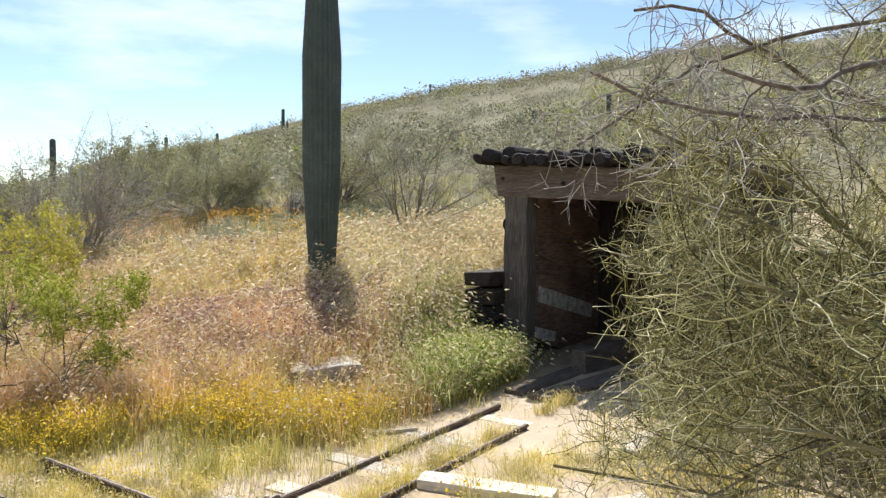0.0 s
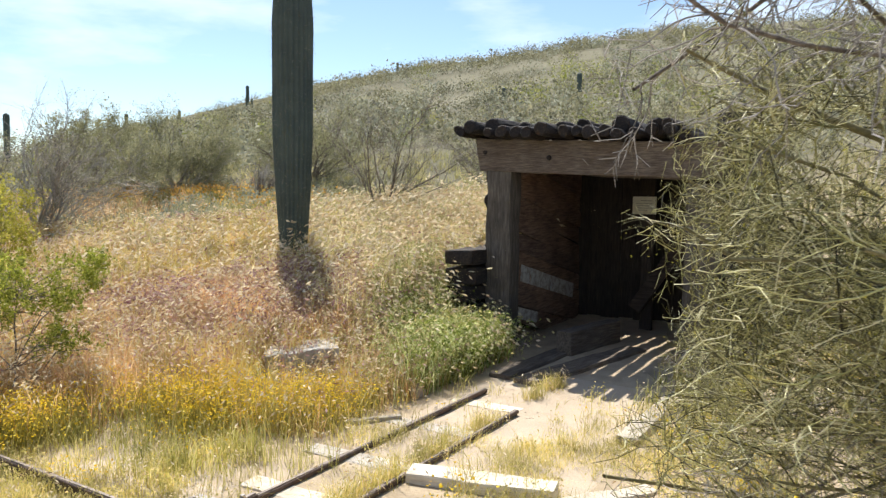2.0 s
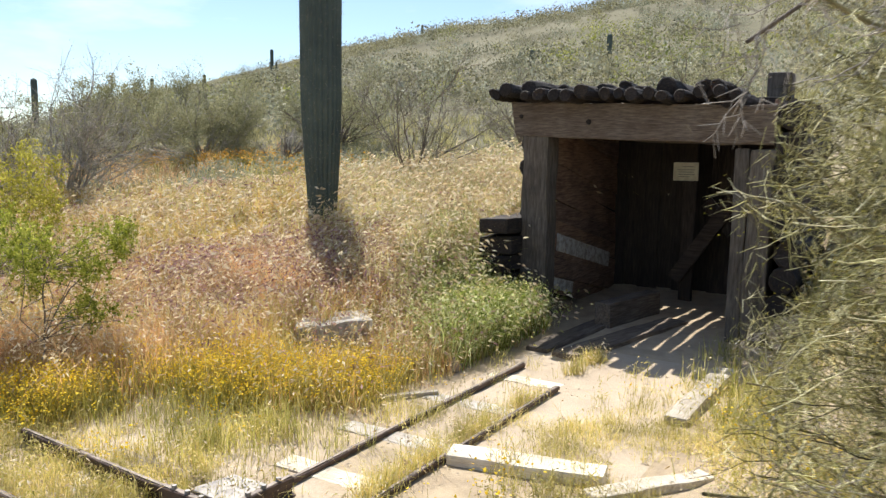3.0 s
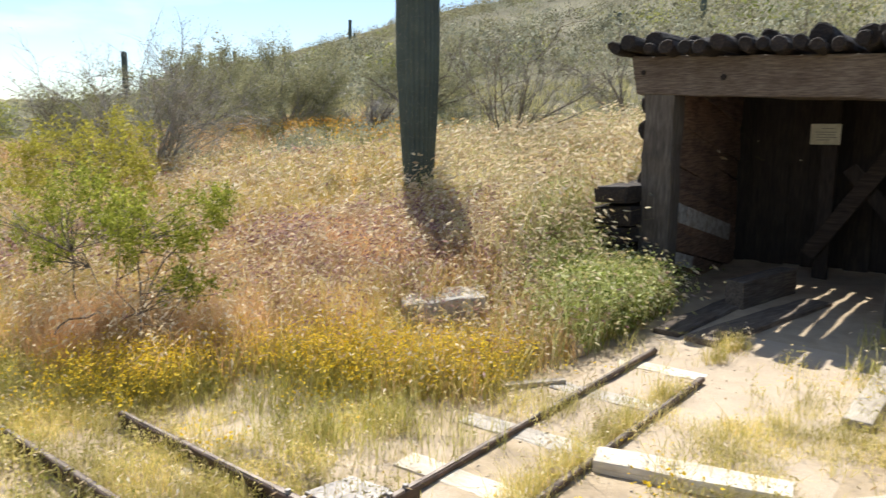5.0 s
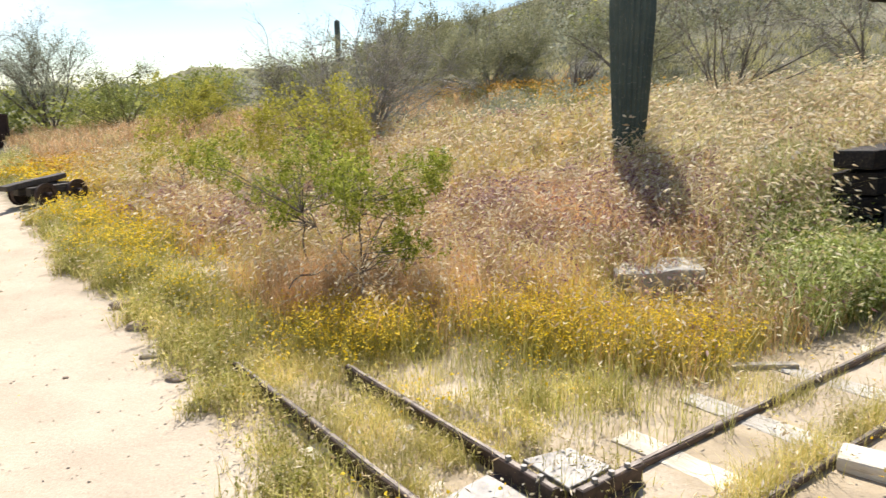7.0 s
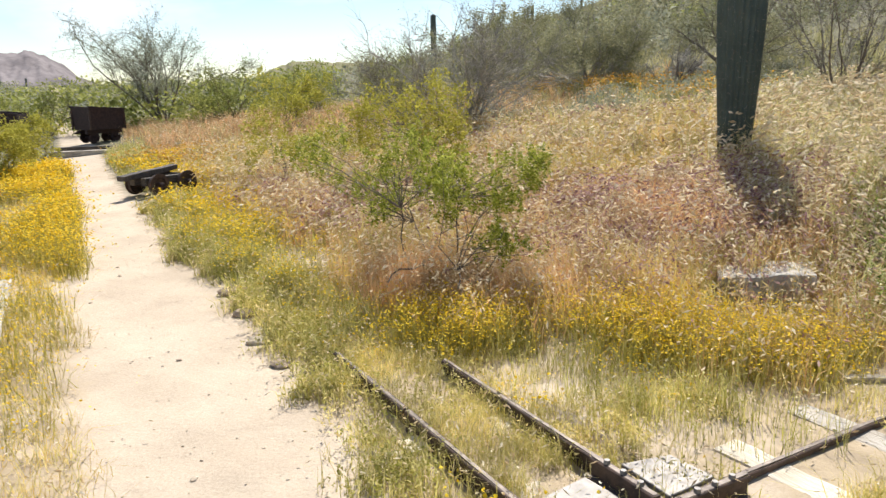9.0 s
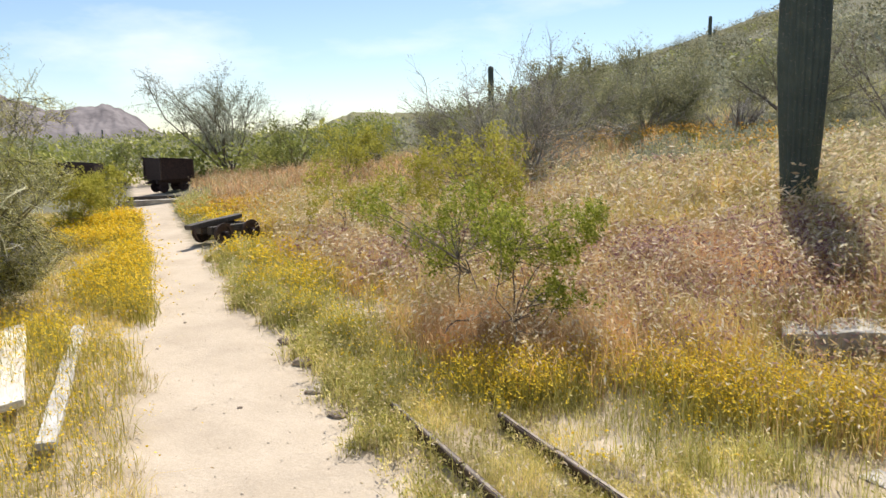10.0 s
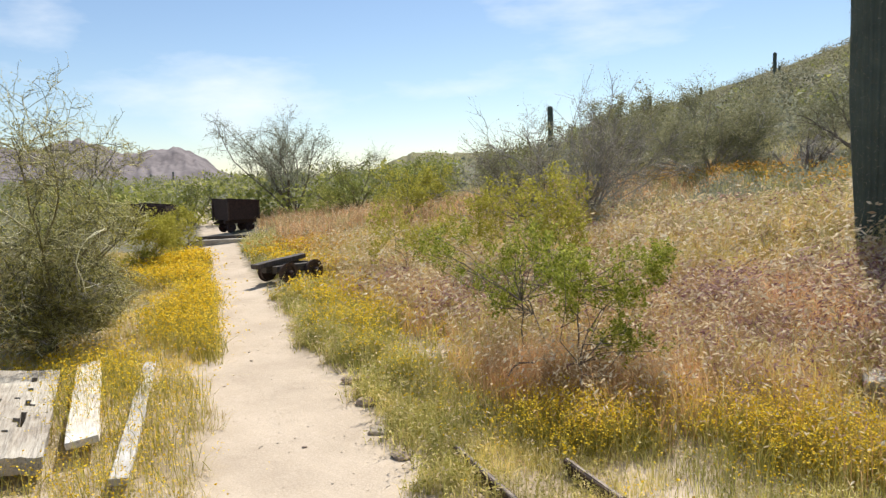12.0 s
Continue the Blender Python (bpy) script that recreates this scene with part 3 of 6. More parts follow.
# ---- mine tracks ----
def rail_profile(length, height=0.10):
    """A light rail lying along x from 0: foot, web and head."""
    h = height
    k = 0.78
    prof = [(-0.034, 0), (0.034, 0), (0.034, 0.008), (0.010, 0.016), (0.009, h - 0.032), (0.024, h - 0.024), (0.024, h - 0.004),
            (0.018, h), (-0.018, h), (-0.024, h - 0.004), (-0.024, h - 0.024), (-0.009, h - 0.032), (-0.008, 0.016), (-0.034, 0.008)]
    bm = bmesh.new()
    steps = max(2, int(length / 0.25))
    rings = [[bm.verts.new((length * i / steps, y * k, z + 0.004 * math.sin(i * 2.1))) for y, z in prof] for i in range(steps + 1)]
    for s, t in zip(rings, rings[1:]):
        for j in range(len(prof)):
            bm.faces.new((s[j], t[j], t[(j + 1) % len(prof)], s[(j + 1) % len(prof)]))
    bm.faces.new(rings[0][::-1])
    bm.faces.new(rings[-1])
    bmesh.ops.recalc_face_normals(bm, faces=bm.faces)
    return bm


def along(p, d, z):
    """A pose at p with x along the level way d."""
    return Matrix.Translation((p[0], p[1], z)) @ Matrix.Rotation(math.atan2(d[1], d[0]), 4, "Z")


def add_rail(track, p, q):
    p, q = np.array(p), np.array(q)
    L = float(np.linalg.norm(q - p))
    z0, z1 = height_at(*p), height_at(*q)
    base = along(p, q - p, max(0.0, min(0.05, z0)) - 0.025)
    rail = part("rail", rail_profile(L), M_RAIL, track)
    rail.matrix_local = base
    bm = beam_bm((L, 0.018, 0.004), (L / 2, 0, 0.1015), bevel=0.001)
    part("worn_head", bm, M_RAILTOP, rail, "bright worn top of the rail")
    return rail


def add_tie(track, at, d, length, width, thick, z, seed):
    t = part("tie", beam_bm((width, length, thick), bevel=0.012, rough=0.012, cuts=5, seed=seed), M_TIE, track)
    t.matrix_local = along(at, d, z)
    return t


track_a = thing("shed_track", Matrix(), "rusty narrow mine track on bleached wooden ties", "railway track", "mine tracks")
ra0 = CORNER
add_rail(track_a, ra0 + DR * 0.03, ra0 + DR * 2.85)
add_rail(track_a, ra0 + NR * 0.45 + DR * -0.12, ra0 + NR * 0.45 + DR * 2.45)
for i, (k, s, ln) in enumerate(((0.58, 0.10, 0.66), (1.15, 0.06, 0.72), (1.88, 0.10, 0.62), (2.55, 0.15, 0.55))):
    c = ra0 + DR * k + NR * s
    add_tie(track_a, c, DR, ln, 0.15, 0.10, height_at(*c) - 0.045, i)

track_b = thing("path_track", Matrix(), "rusty narrow mine track half buried in grass", "railway track", "mine tracks")
add_rail(track_b, ra0 + DL * 0.03, ra0 + DL * 1.66)
add_rail(track_b, ra0 - NL * 0.455 + DL * 0.02, ra0 - NL * 0.46 + DL * 1.17)
add_rail(track_b, ra0 - NL * 0.46 + DL * 1.19, ra0 - NL * 0.47 + DL * 2.08)
for i, (k, s, ln) in enumerate(((0.42, -0.22, 0.74), (1.0, -0.22, 0.70), (1.66, -0.22, 0.70))):
    c = ra0 + DL * k + NL * s
    add_tie(track_b, c, DL, ln, 0.15, 0.10, height_at(*c) - 0.052, i + 9)

# the junction: doubled angle irons with bolts, meeting in a V on pale plates
joint = thing("rail_junction", Matrix(), "bolted rusty angle irons meeting over pale steel plates", "rail joint")


def poly_plate(pts, z, t):
    bm = bmesh.new()
    lo = [bm.verts.new((p[0], p[1], z - t)) for p in pts]
    hi = [bm.verts.new((p[0], p[1], z)) for p in pts]
    n = len(pts)
    bm.faces.new(hi)
    bm.faces.new(lo[::-1])
    for i in range(n):
        bm.faces.new((lo[i], lo[(i + 1) % n], hi[(i + 1) % n], hi[i]))
    bmesh.ops.recalc_face_normals(bm, faces=bm.faces)
    bmesh.ops.bevel(bm, geom=list(bm.edges), offset=0.003, segments=1, affect="EDGES")
    return bm


def jp(a, b):
    return CORNER + DL * a + NL * b


part("plate", poly_plate([jp(0.03, 0.04), jp(0.30, 0.05), jp(0.26, 0.27), jp(0.05, 0.29)], 0.075, 0.02), M_PLATE, joint, "pale worn steel plate")
part("plate", poly_plate([jp(0.00, -0.10), jp(0.30, -0.13), jp(0.26, -0.36), jp(-0.06, -0.32)], 0.070, 0.02), M_PLATE, joint, "pale worn steel plate")
for side_d, side_n, sgn in ((DL, NL, -1), (DR, -NR, -1)):
    a = CORNER + side_n * (-0.075) + side_d * -0.02
    g = part("angle_iron", rail_profile(0.34, 0.09), M_RAIL, joint)
    g.matrix_local = along(a, side_d, 0.045)
    part("worn_head", beam_bm((0.33, 0.022, 0.004), (0.17, 0, 0.0915), bevel=0.001), M_RAILTOP, g, "bright worn edge")
    for k in (0.08, 0.17, 0.26):
        bm = bmesh.new()
        bmesh.ops.create_cone(bm, cap_ends=True, segments=6, radius1=0.014, radius2=0.012, depth=0.016, matrix=Matrix.Translation((k, 0.0, 0.10)))
        part("bolt", bm, M_PLATE, g)

# ---- mine shed ----
SHED = Matrix.Translation((2.93, 8.07, 0)) @ Matrix.Rotation(math.atan2(-0.52, 0.854), 4, "Z")
rng = random.Random(4)
shed = thing("mine_shed", SHED, "weathered mine entrance shed of dark logs and planks", "shed")
part("post", beam_bm((0.27, 0.24, 1.98), (-0.955, 0.12, 0.84), bevel=0.02, rough=0.02, cuts=6, seed=1), M_POST, shed, "grey upright square post")
part("post", beam_bm((0.12, 0.24, 1.86), (0.915, 0.16, 0.76), bevel=0.015, rough=0.015, cuts=6, seed=2), M_POST, shed, "narrow grey upright board")
part("post", beam_bm((0.19, 0.24, 1.86), (1.075, 0.12, 0.76), bevel=0.02, rough=0.02, cuts=6, seed=3), M_POST, shed, "grey upright square post")
lint = beam_bm((2.42, 0.26, 0.325), (-0.04, 0.11, 1.925), Matrix.Rotation(radians(2.3), 4, "Y"), bevel=0.02, rough=0.018, cuts=10, seed=5)
for v in lint.verts:
    if v.co.x < -1.15:
        v.co.x += 0.10 * smooth(abs(v.co.z - 2.0), 0.0, 0.2) * (1 if v.co.z < 2.0 else 0.35)
part("lintel", lint, M_LINTEL, shed, "thick brown timber lintel with a worn end")
for i, (e, z) in enumerate(((-1.10, 1.99), (-0.42, 1.93))):
    bm = bmesh.new()
    bmesh.ops.create_cone(bm, cap_ends=True, segments=10, radius1=0.028, radius2=0.018, depth=0.03, matrix=Matrix.Translation((e, -0.022, z)) @ Matrix.Rotation(PI / 2, 4, "X"))
    part("knot", bm, M_LOG, shed, "dark knot in the beam")
# roof poles, lower row and the odd ones on top
e = -1.27
i = 0
while e < 0.92:
    r = rng.uniform(0.046, 0.066)
    z = 2.085 + r * 0.9 + rng.uniform(-0.01, 0.045) - 0.040 * e
    part("roof_log", log_bm((e, -rng.uniform(0.14, 0.34), z), (e + rng.uniform(-0.04, 0.04), 2.55, z + rng.uniform(-0.02, 0.03)), r, r * 0.9, rough=0.02, seed=i), M_LOG, shed)
    e += r * 2.0 + rng.uniform(0.01, 0.06)
    i += 1
for e, z, r, a, lift in ((-1.30, 2.265, 0.05, -0.22, 0.03), (-1.20, 2.315, 0.056, -0.16, 0.02), (-0.98, 2.335, 0.072, -0.12, 0.0), (-0.68, 2.31, 0.066, -0.02, 0.0),
                         (-0.30, 2.32, 0.06, -0.02, 0.0), (-0.10, 2.33, 0.07, 0.02, 0.0), (0.02, 2.32, 0.055, 0.05, 0.0), (0.30, 2.335, 0.085, -0.08, 0.02), (0.62, 2.32, 0.09, -0.10, 0.01),
                         (0.74, 2.34, 0.065, -0.16, 0.02), (0.80, 2.27, 0.10, -0.14, 0.0)):
    z -= 0.12 + 0.022 * e
    part("roof_log", log_bm((e, a, z - 0.02 * e), (e + rng.uniform(-0.1, 0.1), 2.3, z - 0.02 * e + lift), r, r * 0.85, rough=0.028, seed=i), M_LOG, shed)
    i += 1
# squared blocks at the back corner of the roof, one standing on the other
part("roof_block", beam_bm((0.34, 0.40, 0.13), (1.00, 0.90, 2.10), bevel=0.015, rough=0.015, seed=8), M_LOG, shed, "dark squared timber")
part("roof_block", beam_bm((0.21, 0.21, 0.25), (1.02, 1.10, 2.285), bevel=0.02, rough=0.012, seed=9), M_POST, shed, "short grey upright block on the roof")
part("roof_block", beam_bm((0.30, 1.7, 0.14), (1.20, 1.35, 2.04), bevel=0.015, rough=0.02, cuts=4, seed=10), M_LOG, shed, "dark squared timber")
# side walls: stacked timbers outside, boards inside
for k in range(9):
    z = 0.05 + k * 0.225
    part("wall_log", log_bm((1.27 + rng.uniform(-0.02, 0.05), 0.02 - rng.uniform(0, 0.12), z + 0.11), (1.27, 2.4, z + 0.11), 0.115, 0.11, rough=0.03, seed=40 + k), M_LOG, shed)
for k in range(9):
    z = 0.04 + k * 0.225
    part("wall_log", log_bm((-1.14 - rng.uniform(0, 0.03), 0.30, z + 0.11), (-1.14, 2.4, z + 0.11), 0.10, 0.10, rough=0.03, seed=60 + k), M_LOG, shed)
DIP = Matrix.Rotation(radians(-12.6), 4, "X")   # the boards of this wall slope down into the hill
for k in range(11):
    z = 0.02 + k * 0.195
    L, mid = (2.14, 1.30) if k < 10 else (1.3, 1.72)
    part("plank", beam_bm((0.03, L, 0.188), (-0.965 + rng.uniform(-0.014, 0.014), mid, z + 0.1 - 0.2235 * (mid - 1.30)), Matrix.Rotation(radians(rng.uniform(-1.2, 1.2)), 4, "X") @ DIP, bevel=0.006, rough=0.008, cuts=5, seed=80 + k), M_INNER, shed)
for y0, y1 in ((0.53, 0.76), (0.775, 1.36), (1.375, 2.10)):
    ym = (y0 + y1) / 2
    part("painted_board", beam_bm((0.018, y1 - y0, 0.175), (-0.936, ym, 0.735 - 0.2235 * (ym - 0.58)), DIP, bevel=0.004, rough=0.006, seed=int(y0 * 100)), M_WHITEPAINT, shed, "board with peeling white paint")
part("painted_board", beam_bm((0.018, 0.55, 0.12), (-0.936, 0.72, 0.27), DIP, bevel=0.004, rough=0.006, seed=33), M_WHITEPAINT, shed, "board with peeling white paint")
for k in range(10):
    z = 0.06 + k * 0.205
    part("plank", beam_bm((0.03, 2.1, 0.198), (1.13 + rng.uniform(-0.01, 0.01), 1.30, z + 0.1), bevel=0.006, rough=0.006, seed=100 + k), M_INNER, shed)
# Back planks and braces carry the shed's interior shade in their colour.
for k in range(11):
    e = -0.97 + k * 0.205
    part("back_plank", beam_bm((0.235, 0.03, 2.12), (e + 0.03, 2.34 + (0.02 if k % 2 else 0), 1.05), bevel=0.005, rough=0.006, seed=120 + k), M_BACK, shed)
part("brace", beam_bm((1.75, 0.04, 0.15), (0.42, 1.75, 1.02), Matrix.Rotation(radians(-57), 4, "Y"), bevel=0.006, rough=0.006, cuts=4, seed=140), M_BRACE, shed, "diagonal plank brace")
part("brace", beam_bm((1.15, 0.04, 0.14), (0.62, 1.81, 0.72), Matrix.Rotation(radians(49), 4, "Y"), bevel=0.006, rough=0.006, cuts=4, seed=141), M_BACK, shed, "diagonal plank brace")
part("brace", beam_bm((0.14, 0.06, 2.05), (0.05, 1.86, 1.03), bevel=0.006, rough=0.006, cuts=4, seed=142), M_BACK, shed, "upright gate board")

board = thing("notice_board", SHED @ Matrix.Translation((0.01, 1.80, 1.475)), "small cream notice board with faded print", "sign")
part("panel", beam_bm((0.27, 0.018, 0.20), bevel=0.006), M_SIGN, board)
for k, (x0, wd, z) in enumerate(((0.02, 0.12, 0.055), (0.0, 0.19, 0.02), (0.0, 0.17, -0.005), (0.01, 0.18, -0.03), (-0.02, 0.12, -0.055))):
    part("print_line", beam_bm((wd, 0.003, 0.009), (x0, -0.0105, z), bevel=0.001), M_INK, board)


def lone_beam(name, p, q, width, thick, mat, label, cat, z=None, tilt=0.0, seed=0, rough=0.012, roll=0.0, group=""):
    """A loose timber on the ground from p to q, with its underside a little sunk."""
    p, q = np.array(p, float), np.array(q, float)
    d = q - p
    L = float(np.linalg.norm(d))
    c = (p + q) / 2
    zz = (height_at(*c) if z is None else z) + thick / 2 - 0.015
    m = along(c, d, zz) @ Matrix.Rotation(radians(-tilt), 4, "Y") @ Matrix.Rotation(radians(roll), 4, "X")
    t = thing(name, m, label, cat, group)
    part("timber", beam_bm((L, width, thick), bevel=min(0.012, thick * 0.2), rough=rough, cuts=8, seed=seed), mat, t)
    return t


# stacked timber ends beside the post
crib = thing("timber_stack", SHED @ Matrix.Translation((-1.235, 0, 0)), "stack of dark weathered timbers beside the shed post", "timber stack")
for k, (dx, y0, w, h) in enumerate(((0.0, -0.30, 0.30, 0.19), (-0.03, -0.26, 0.28, 0.20), (0.03, -0.36, 0.26, 0.17), (-0.01, -0.30, 0.32, 0.19), (0.02, -0.37, 0.30, 0.16))):
    part("timber", beam_bm((w, 1.3, h - 0.02), (dx, y0 + 0.65, 0.20 + k * 0.188), Matrix.Rotation(radians((-3, 2, -2, 3, 1)[k]), 4, "Z"), bevel=0.02, rough=0.03, cuts=5, seed=200 + k), M_LOG, crib)

lone_beam("floor_plank", (2.22, 7.05), (3.50, 8.42), 0.23, 0.05, M_FLOORWOOD, "grey plank lying at the shed threshold", "plank", seed=1, group="threshold planks")
lone_beam("floor_plank", (2.03, 7.25), (2.95, 8.55), 0.20, 0.05, M_FLOORWOOD, "grey plank lying at the shed threshold", "plank", seed=2, group="threshold planks")
lone_beam("floor_timber", (2.72, 8.12), (3.38, 8.86), 0.16, 0.24, M_FLOORWOOD, "short squared timber lying inside the shed", "timber", seed=3)
lone_beam("white_sleeper", (1.35, 5.02), (2.10, 4.77), 0.15, 0.10, M_BLEACH, "bleached white timber lying across the track", "timber", z=0.02, seed=4)
lone_beam("loose_board", (1.98, 4.57), (2.60, 4.83), 0.11, 0.06, M_TIE, "weathered board half hidden in dry grass", "board", seed=5)
lone_beam("loose_board", (2.66, 5.58), (3.34, 6.66), 0.14, 0.07, M_SLAB, "bleached timber lying on sandy ground", "board", seed=6)
lone_beam("thin_slat", (0.71, 5.87), (1.26, 6.08), 0.05, 0.035, M_SLAB, "thin grey slat lying in the grass", "slat", z=0.055, seed=7, rough=0.008)
lone_beam("bank_log", (4.55, 9.3), (6.9, 8.0), 0.22, 0.22, M_LOG, "dark log along the bank beside the shed", "log", z=1.05, seed=8)
lone_beam("narrow_plank", (-2.86, 3.79), (-5.1, 5.33), 0.10, 0.045, M_BLEACH, "narrow bleached plank lying in yellow flowers", "plank", z=0.02, seed=9)
lone_beam("white_plank", (-3.57, 3.95), (-5.48, 4.99), 0.19, 0.05, M_BLEACH, "broad bleached white plank with flaking underside", "plank", z=0.04, seed=10, roll=-8)

# the broad split slab with mortise holes
slab = thing("mortised_slab", along(((-3.55 - 5.55) / 2, (3.42 + 4.48) / 2), (-2.0, 1.06), 0.06) @ Matrix.Rotation(radians(7), 4, "X"), "wide cracked grey slab with mortise holes", "wooden slab")
sb = bmesh.new()
NX, NY = 44, 14
grid = {}
holes = {(14, 4), (15, 4), (14, 5), (15, 5), (22, 3), (22, 9), (23, 10), (10, 6), (26, 6), (28, 10), (31, 4)}
for i in range(NX + 1):
    for j in range(NY + 1):
        x, y = (i / NX - 0.5) * 2.2, (j / NY - 0.5) * 0.52
        ex = 0.06 * noise.noise(Vector((y * 9, 3.3, 1.0))) if i in (0, NX) else 0
        grid[i, j] = sb.verts.new((x + ex, y + 0.012 * noise.noise(Vector((x * 3, y * 8, 7))), 0.05 + 0.014 * noise.noise(Vector((x * 1.5, y * 22, 2)))))
for i in range(NX):
    for j in range(NY):
        crack = j in (4, 9) and noise.noise(Vector((i * 0.16, j * 3.7, 5))) > 0.12
        if (i, j) in holes or crack:
            continue
        sb.faces.new((grid[i, j], grid[i + 1, j], grid[i + 1, j + 1], grid[i, j + 1]))
ext = bmesh.ops.extrude_face_region(sb, geom=list(sb.faces))
bmesh.ops.translate(sb, verts=[g for g in ext["geom"] if isinstance(g, bmesh.types.BMVert)], vec=(0, 0, -0.10))
bmesh.ops.recalc_face_normals(sb, faces=sb.faces)
part("slab", sb, M_SLAB, slab)


# ---- stones ----
def stone(name, x, y, size, seed, mat, label, turn=0, flat=0.3, sink=0.25, rough=0.3, group=""):
    ob = part(name, rock_bm(size, seed, 3, rough, flat), mat)
    ob.matrix_world = Matrix.Translation((x, y, height_at(x, y) + size[2] * (0.5 - sink))) @ Matrix.Rotation(radians(turn), 4, "Z")
    return tagged(ob, label, "stone", group)


bb = beam_bm((0.56, 0.28, 0.20), bevel=0.02, cuts=5, seed=3)
bmesh.ops.subdivide_edges(bb, edges=list(bb.edges), cuts=1, use_grid_fill=True)
for v in bb.verts:
    v.co += Vector(noise.noise_vector(v.co * 7)) * 0.022 + Vector(noise.noise_vector(v.co * 22)) * 0.007
pale = part("pale_block", bb, M_ROCKPALE)
pale.matrix_world = Matrix.Translation((0.45, 6.93, height_at(0.45, 6.93) + 0.08)) @ Matrix.Rotation(radians(14), 4, "Z") @ Matrix.Rotation(radians(-5), 4, "Y") @ Matrix.Rotation(radians(6), 4, "X")
tagged(pale, "pale rough block of stone in dry grass", "stone")
stone("pebble", 1.35, 6.66, (0.14, 0.12, 0.12), 5, M_ROCK, "rounded brown stone beside the track", 20)
stone("dark_stone", -0.98, 6.42, (0.34, 0.22, 0.20), 7, M_ROCKDARK, "dark brown rough stone behind yellow flowers", -15)
stone("dark_stone", -0.35, 6.55, (0.42, 0.20, 0.16), 8, M_ROCKDARK, "dark low stone in reddish grass", 5)
stone("boulder", 4.02, 7.08, (0.36, 0.32, 0.30), 9, M_ROCK, "tan rounded boulder beside the shed post", 30)
stone("boulder", 4.35, 6.55, (0.30, 0.26, 0.20), 10, M_ROCK, "tan rounded boulder beside the shed", 70)
for i, (sx, sy, ss) in enumerate(((-2.83, 5.66, 0.15), (-2.35, 5.28, 0.13), (-3.35, 6.05, 0.16), (-3.9, 6.45, 0.14), (-1.95, 5.02, 0.12), (-4.6, 7.0, 0.15), (-5.3, 7.5, 0.16), (-6.1, 8.1, 0.18), (-6.9, 8.6, 0.2), (-1.55, 4.72, 0.10), (-7.6, 9.0, 0.2))):
    stone("edge_stone", sx, sy, (ss * 1.15, ss * 0.85, ss * 0.42), 20 + i, M_GRAVEL if i % 2 else M_ROCK, "small tan stone along the path edge", i * 40, 0.3, 0.3, 0.3, "path edge stones")
prng = random.Random(9)
for i in range(16):
    k = prng.uniform(-1, 17)
    sx, sy = -1.8 - 0.827 * k + prng.uniform(-0.42, 0.42) * 0.563, 4.25 + 0.563 * k + prng.uniform(-0.42, 0.42) * 0.827
    ss = prng.uniform(0.012, 0.032)
    stone("path_pebble", sx, sy, (ss * 1.3, ss, ss * 0.5), 50 + i % 9, M_ROCK if i % 3 == 0 else M_GRAVEL, "small pebble on the sandy footpath", i * 37, 0.2, 0.3, 0.25, "path pebbles")


# loose gravel and chips between the rails and before the shed
gg = np.random.default_rng(88)
gn = 700
gk, gs = gg.uniform(-0.3, 3.9, gn), gg.normal(0.3, 0.55, gn)
gpx, gpy = CORNER[0] + DR[0] * gk + NR[0] * gs, CORNER[1] + DR[1] * gk + NR[1] * gs
pk, pu = gg.uniform(-1.5, 14, gn), gg.normal(0, 0.36, gn)
half = np.arange(gn) % 2 == 0
gpx = np.where(half, gpx, -1.8 - 0.827 * pk + 0.563 * pu)
gpy = np.where(half, gpy, 4.25 + 0.563 * pk + 0.827 * pu)
gsz = gg.uniform(0.003, 0.010, gn)[:, None, None] * gg.uniform(0.6, 1.3, (gn, 6, 1))
octa = np.array([[1, 0, 0], [-1, 0, 0], [0, 1, 0], [0, -1, 0], [0, 0, 0.22], [0, 0, -0.3]], float)
gth = gg.uniform(0, 2 * PI, gn)
rot = np.stack([np.stack([np.cos(gth), -np.sin(gth)], 1), np.stack([np.sin(gth), np.cos(gth)], 1)], 1)
ov = octa[None] * gsz
ov[:, :, :2] = np.einsum("nij,nkj->nki", rot, ov[:, :, :2])
ov += np.stack([gpx, gpy, hgt(gpx, gpy) + 0.004], 1)[:, None, :]
of = np.array([[0, 2, 4], [2, 1, 4], [1, 3, 4], [3, 0, 4], [2, 0, 5], [1, 2, 5], [3, 1, 5], [0, 3, 5]])
gravel = array_mesh("track_gravel", ov.reshape(-1, 3), None, (np.arange(gn)[:, None, None] * 6 + of[None]).reshape(-1, 3), M_GRAVEL)
tagged(gravel, "pale gravel and chips along rails and footpath", "gravel", kind="stuff")

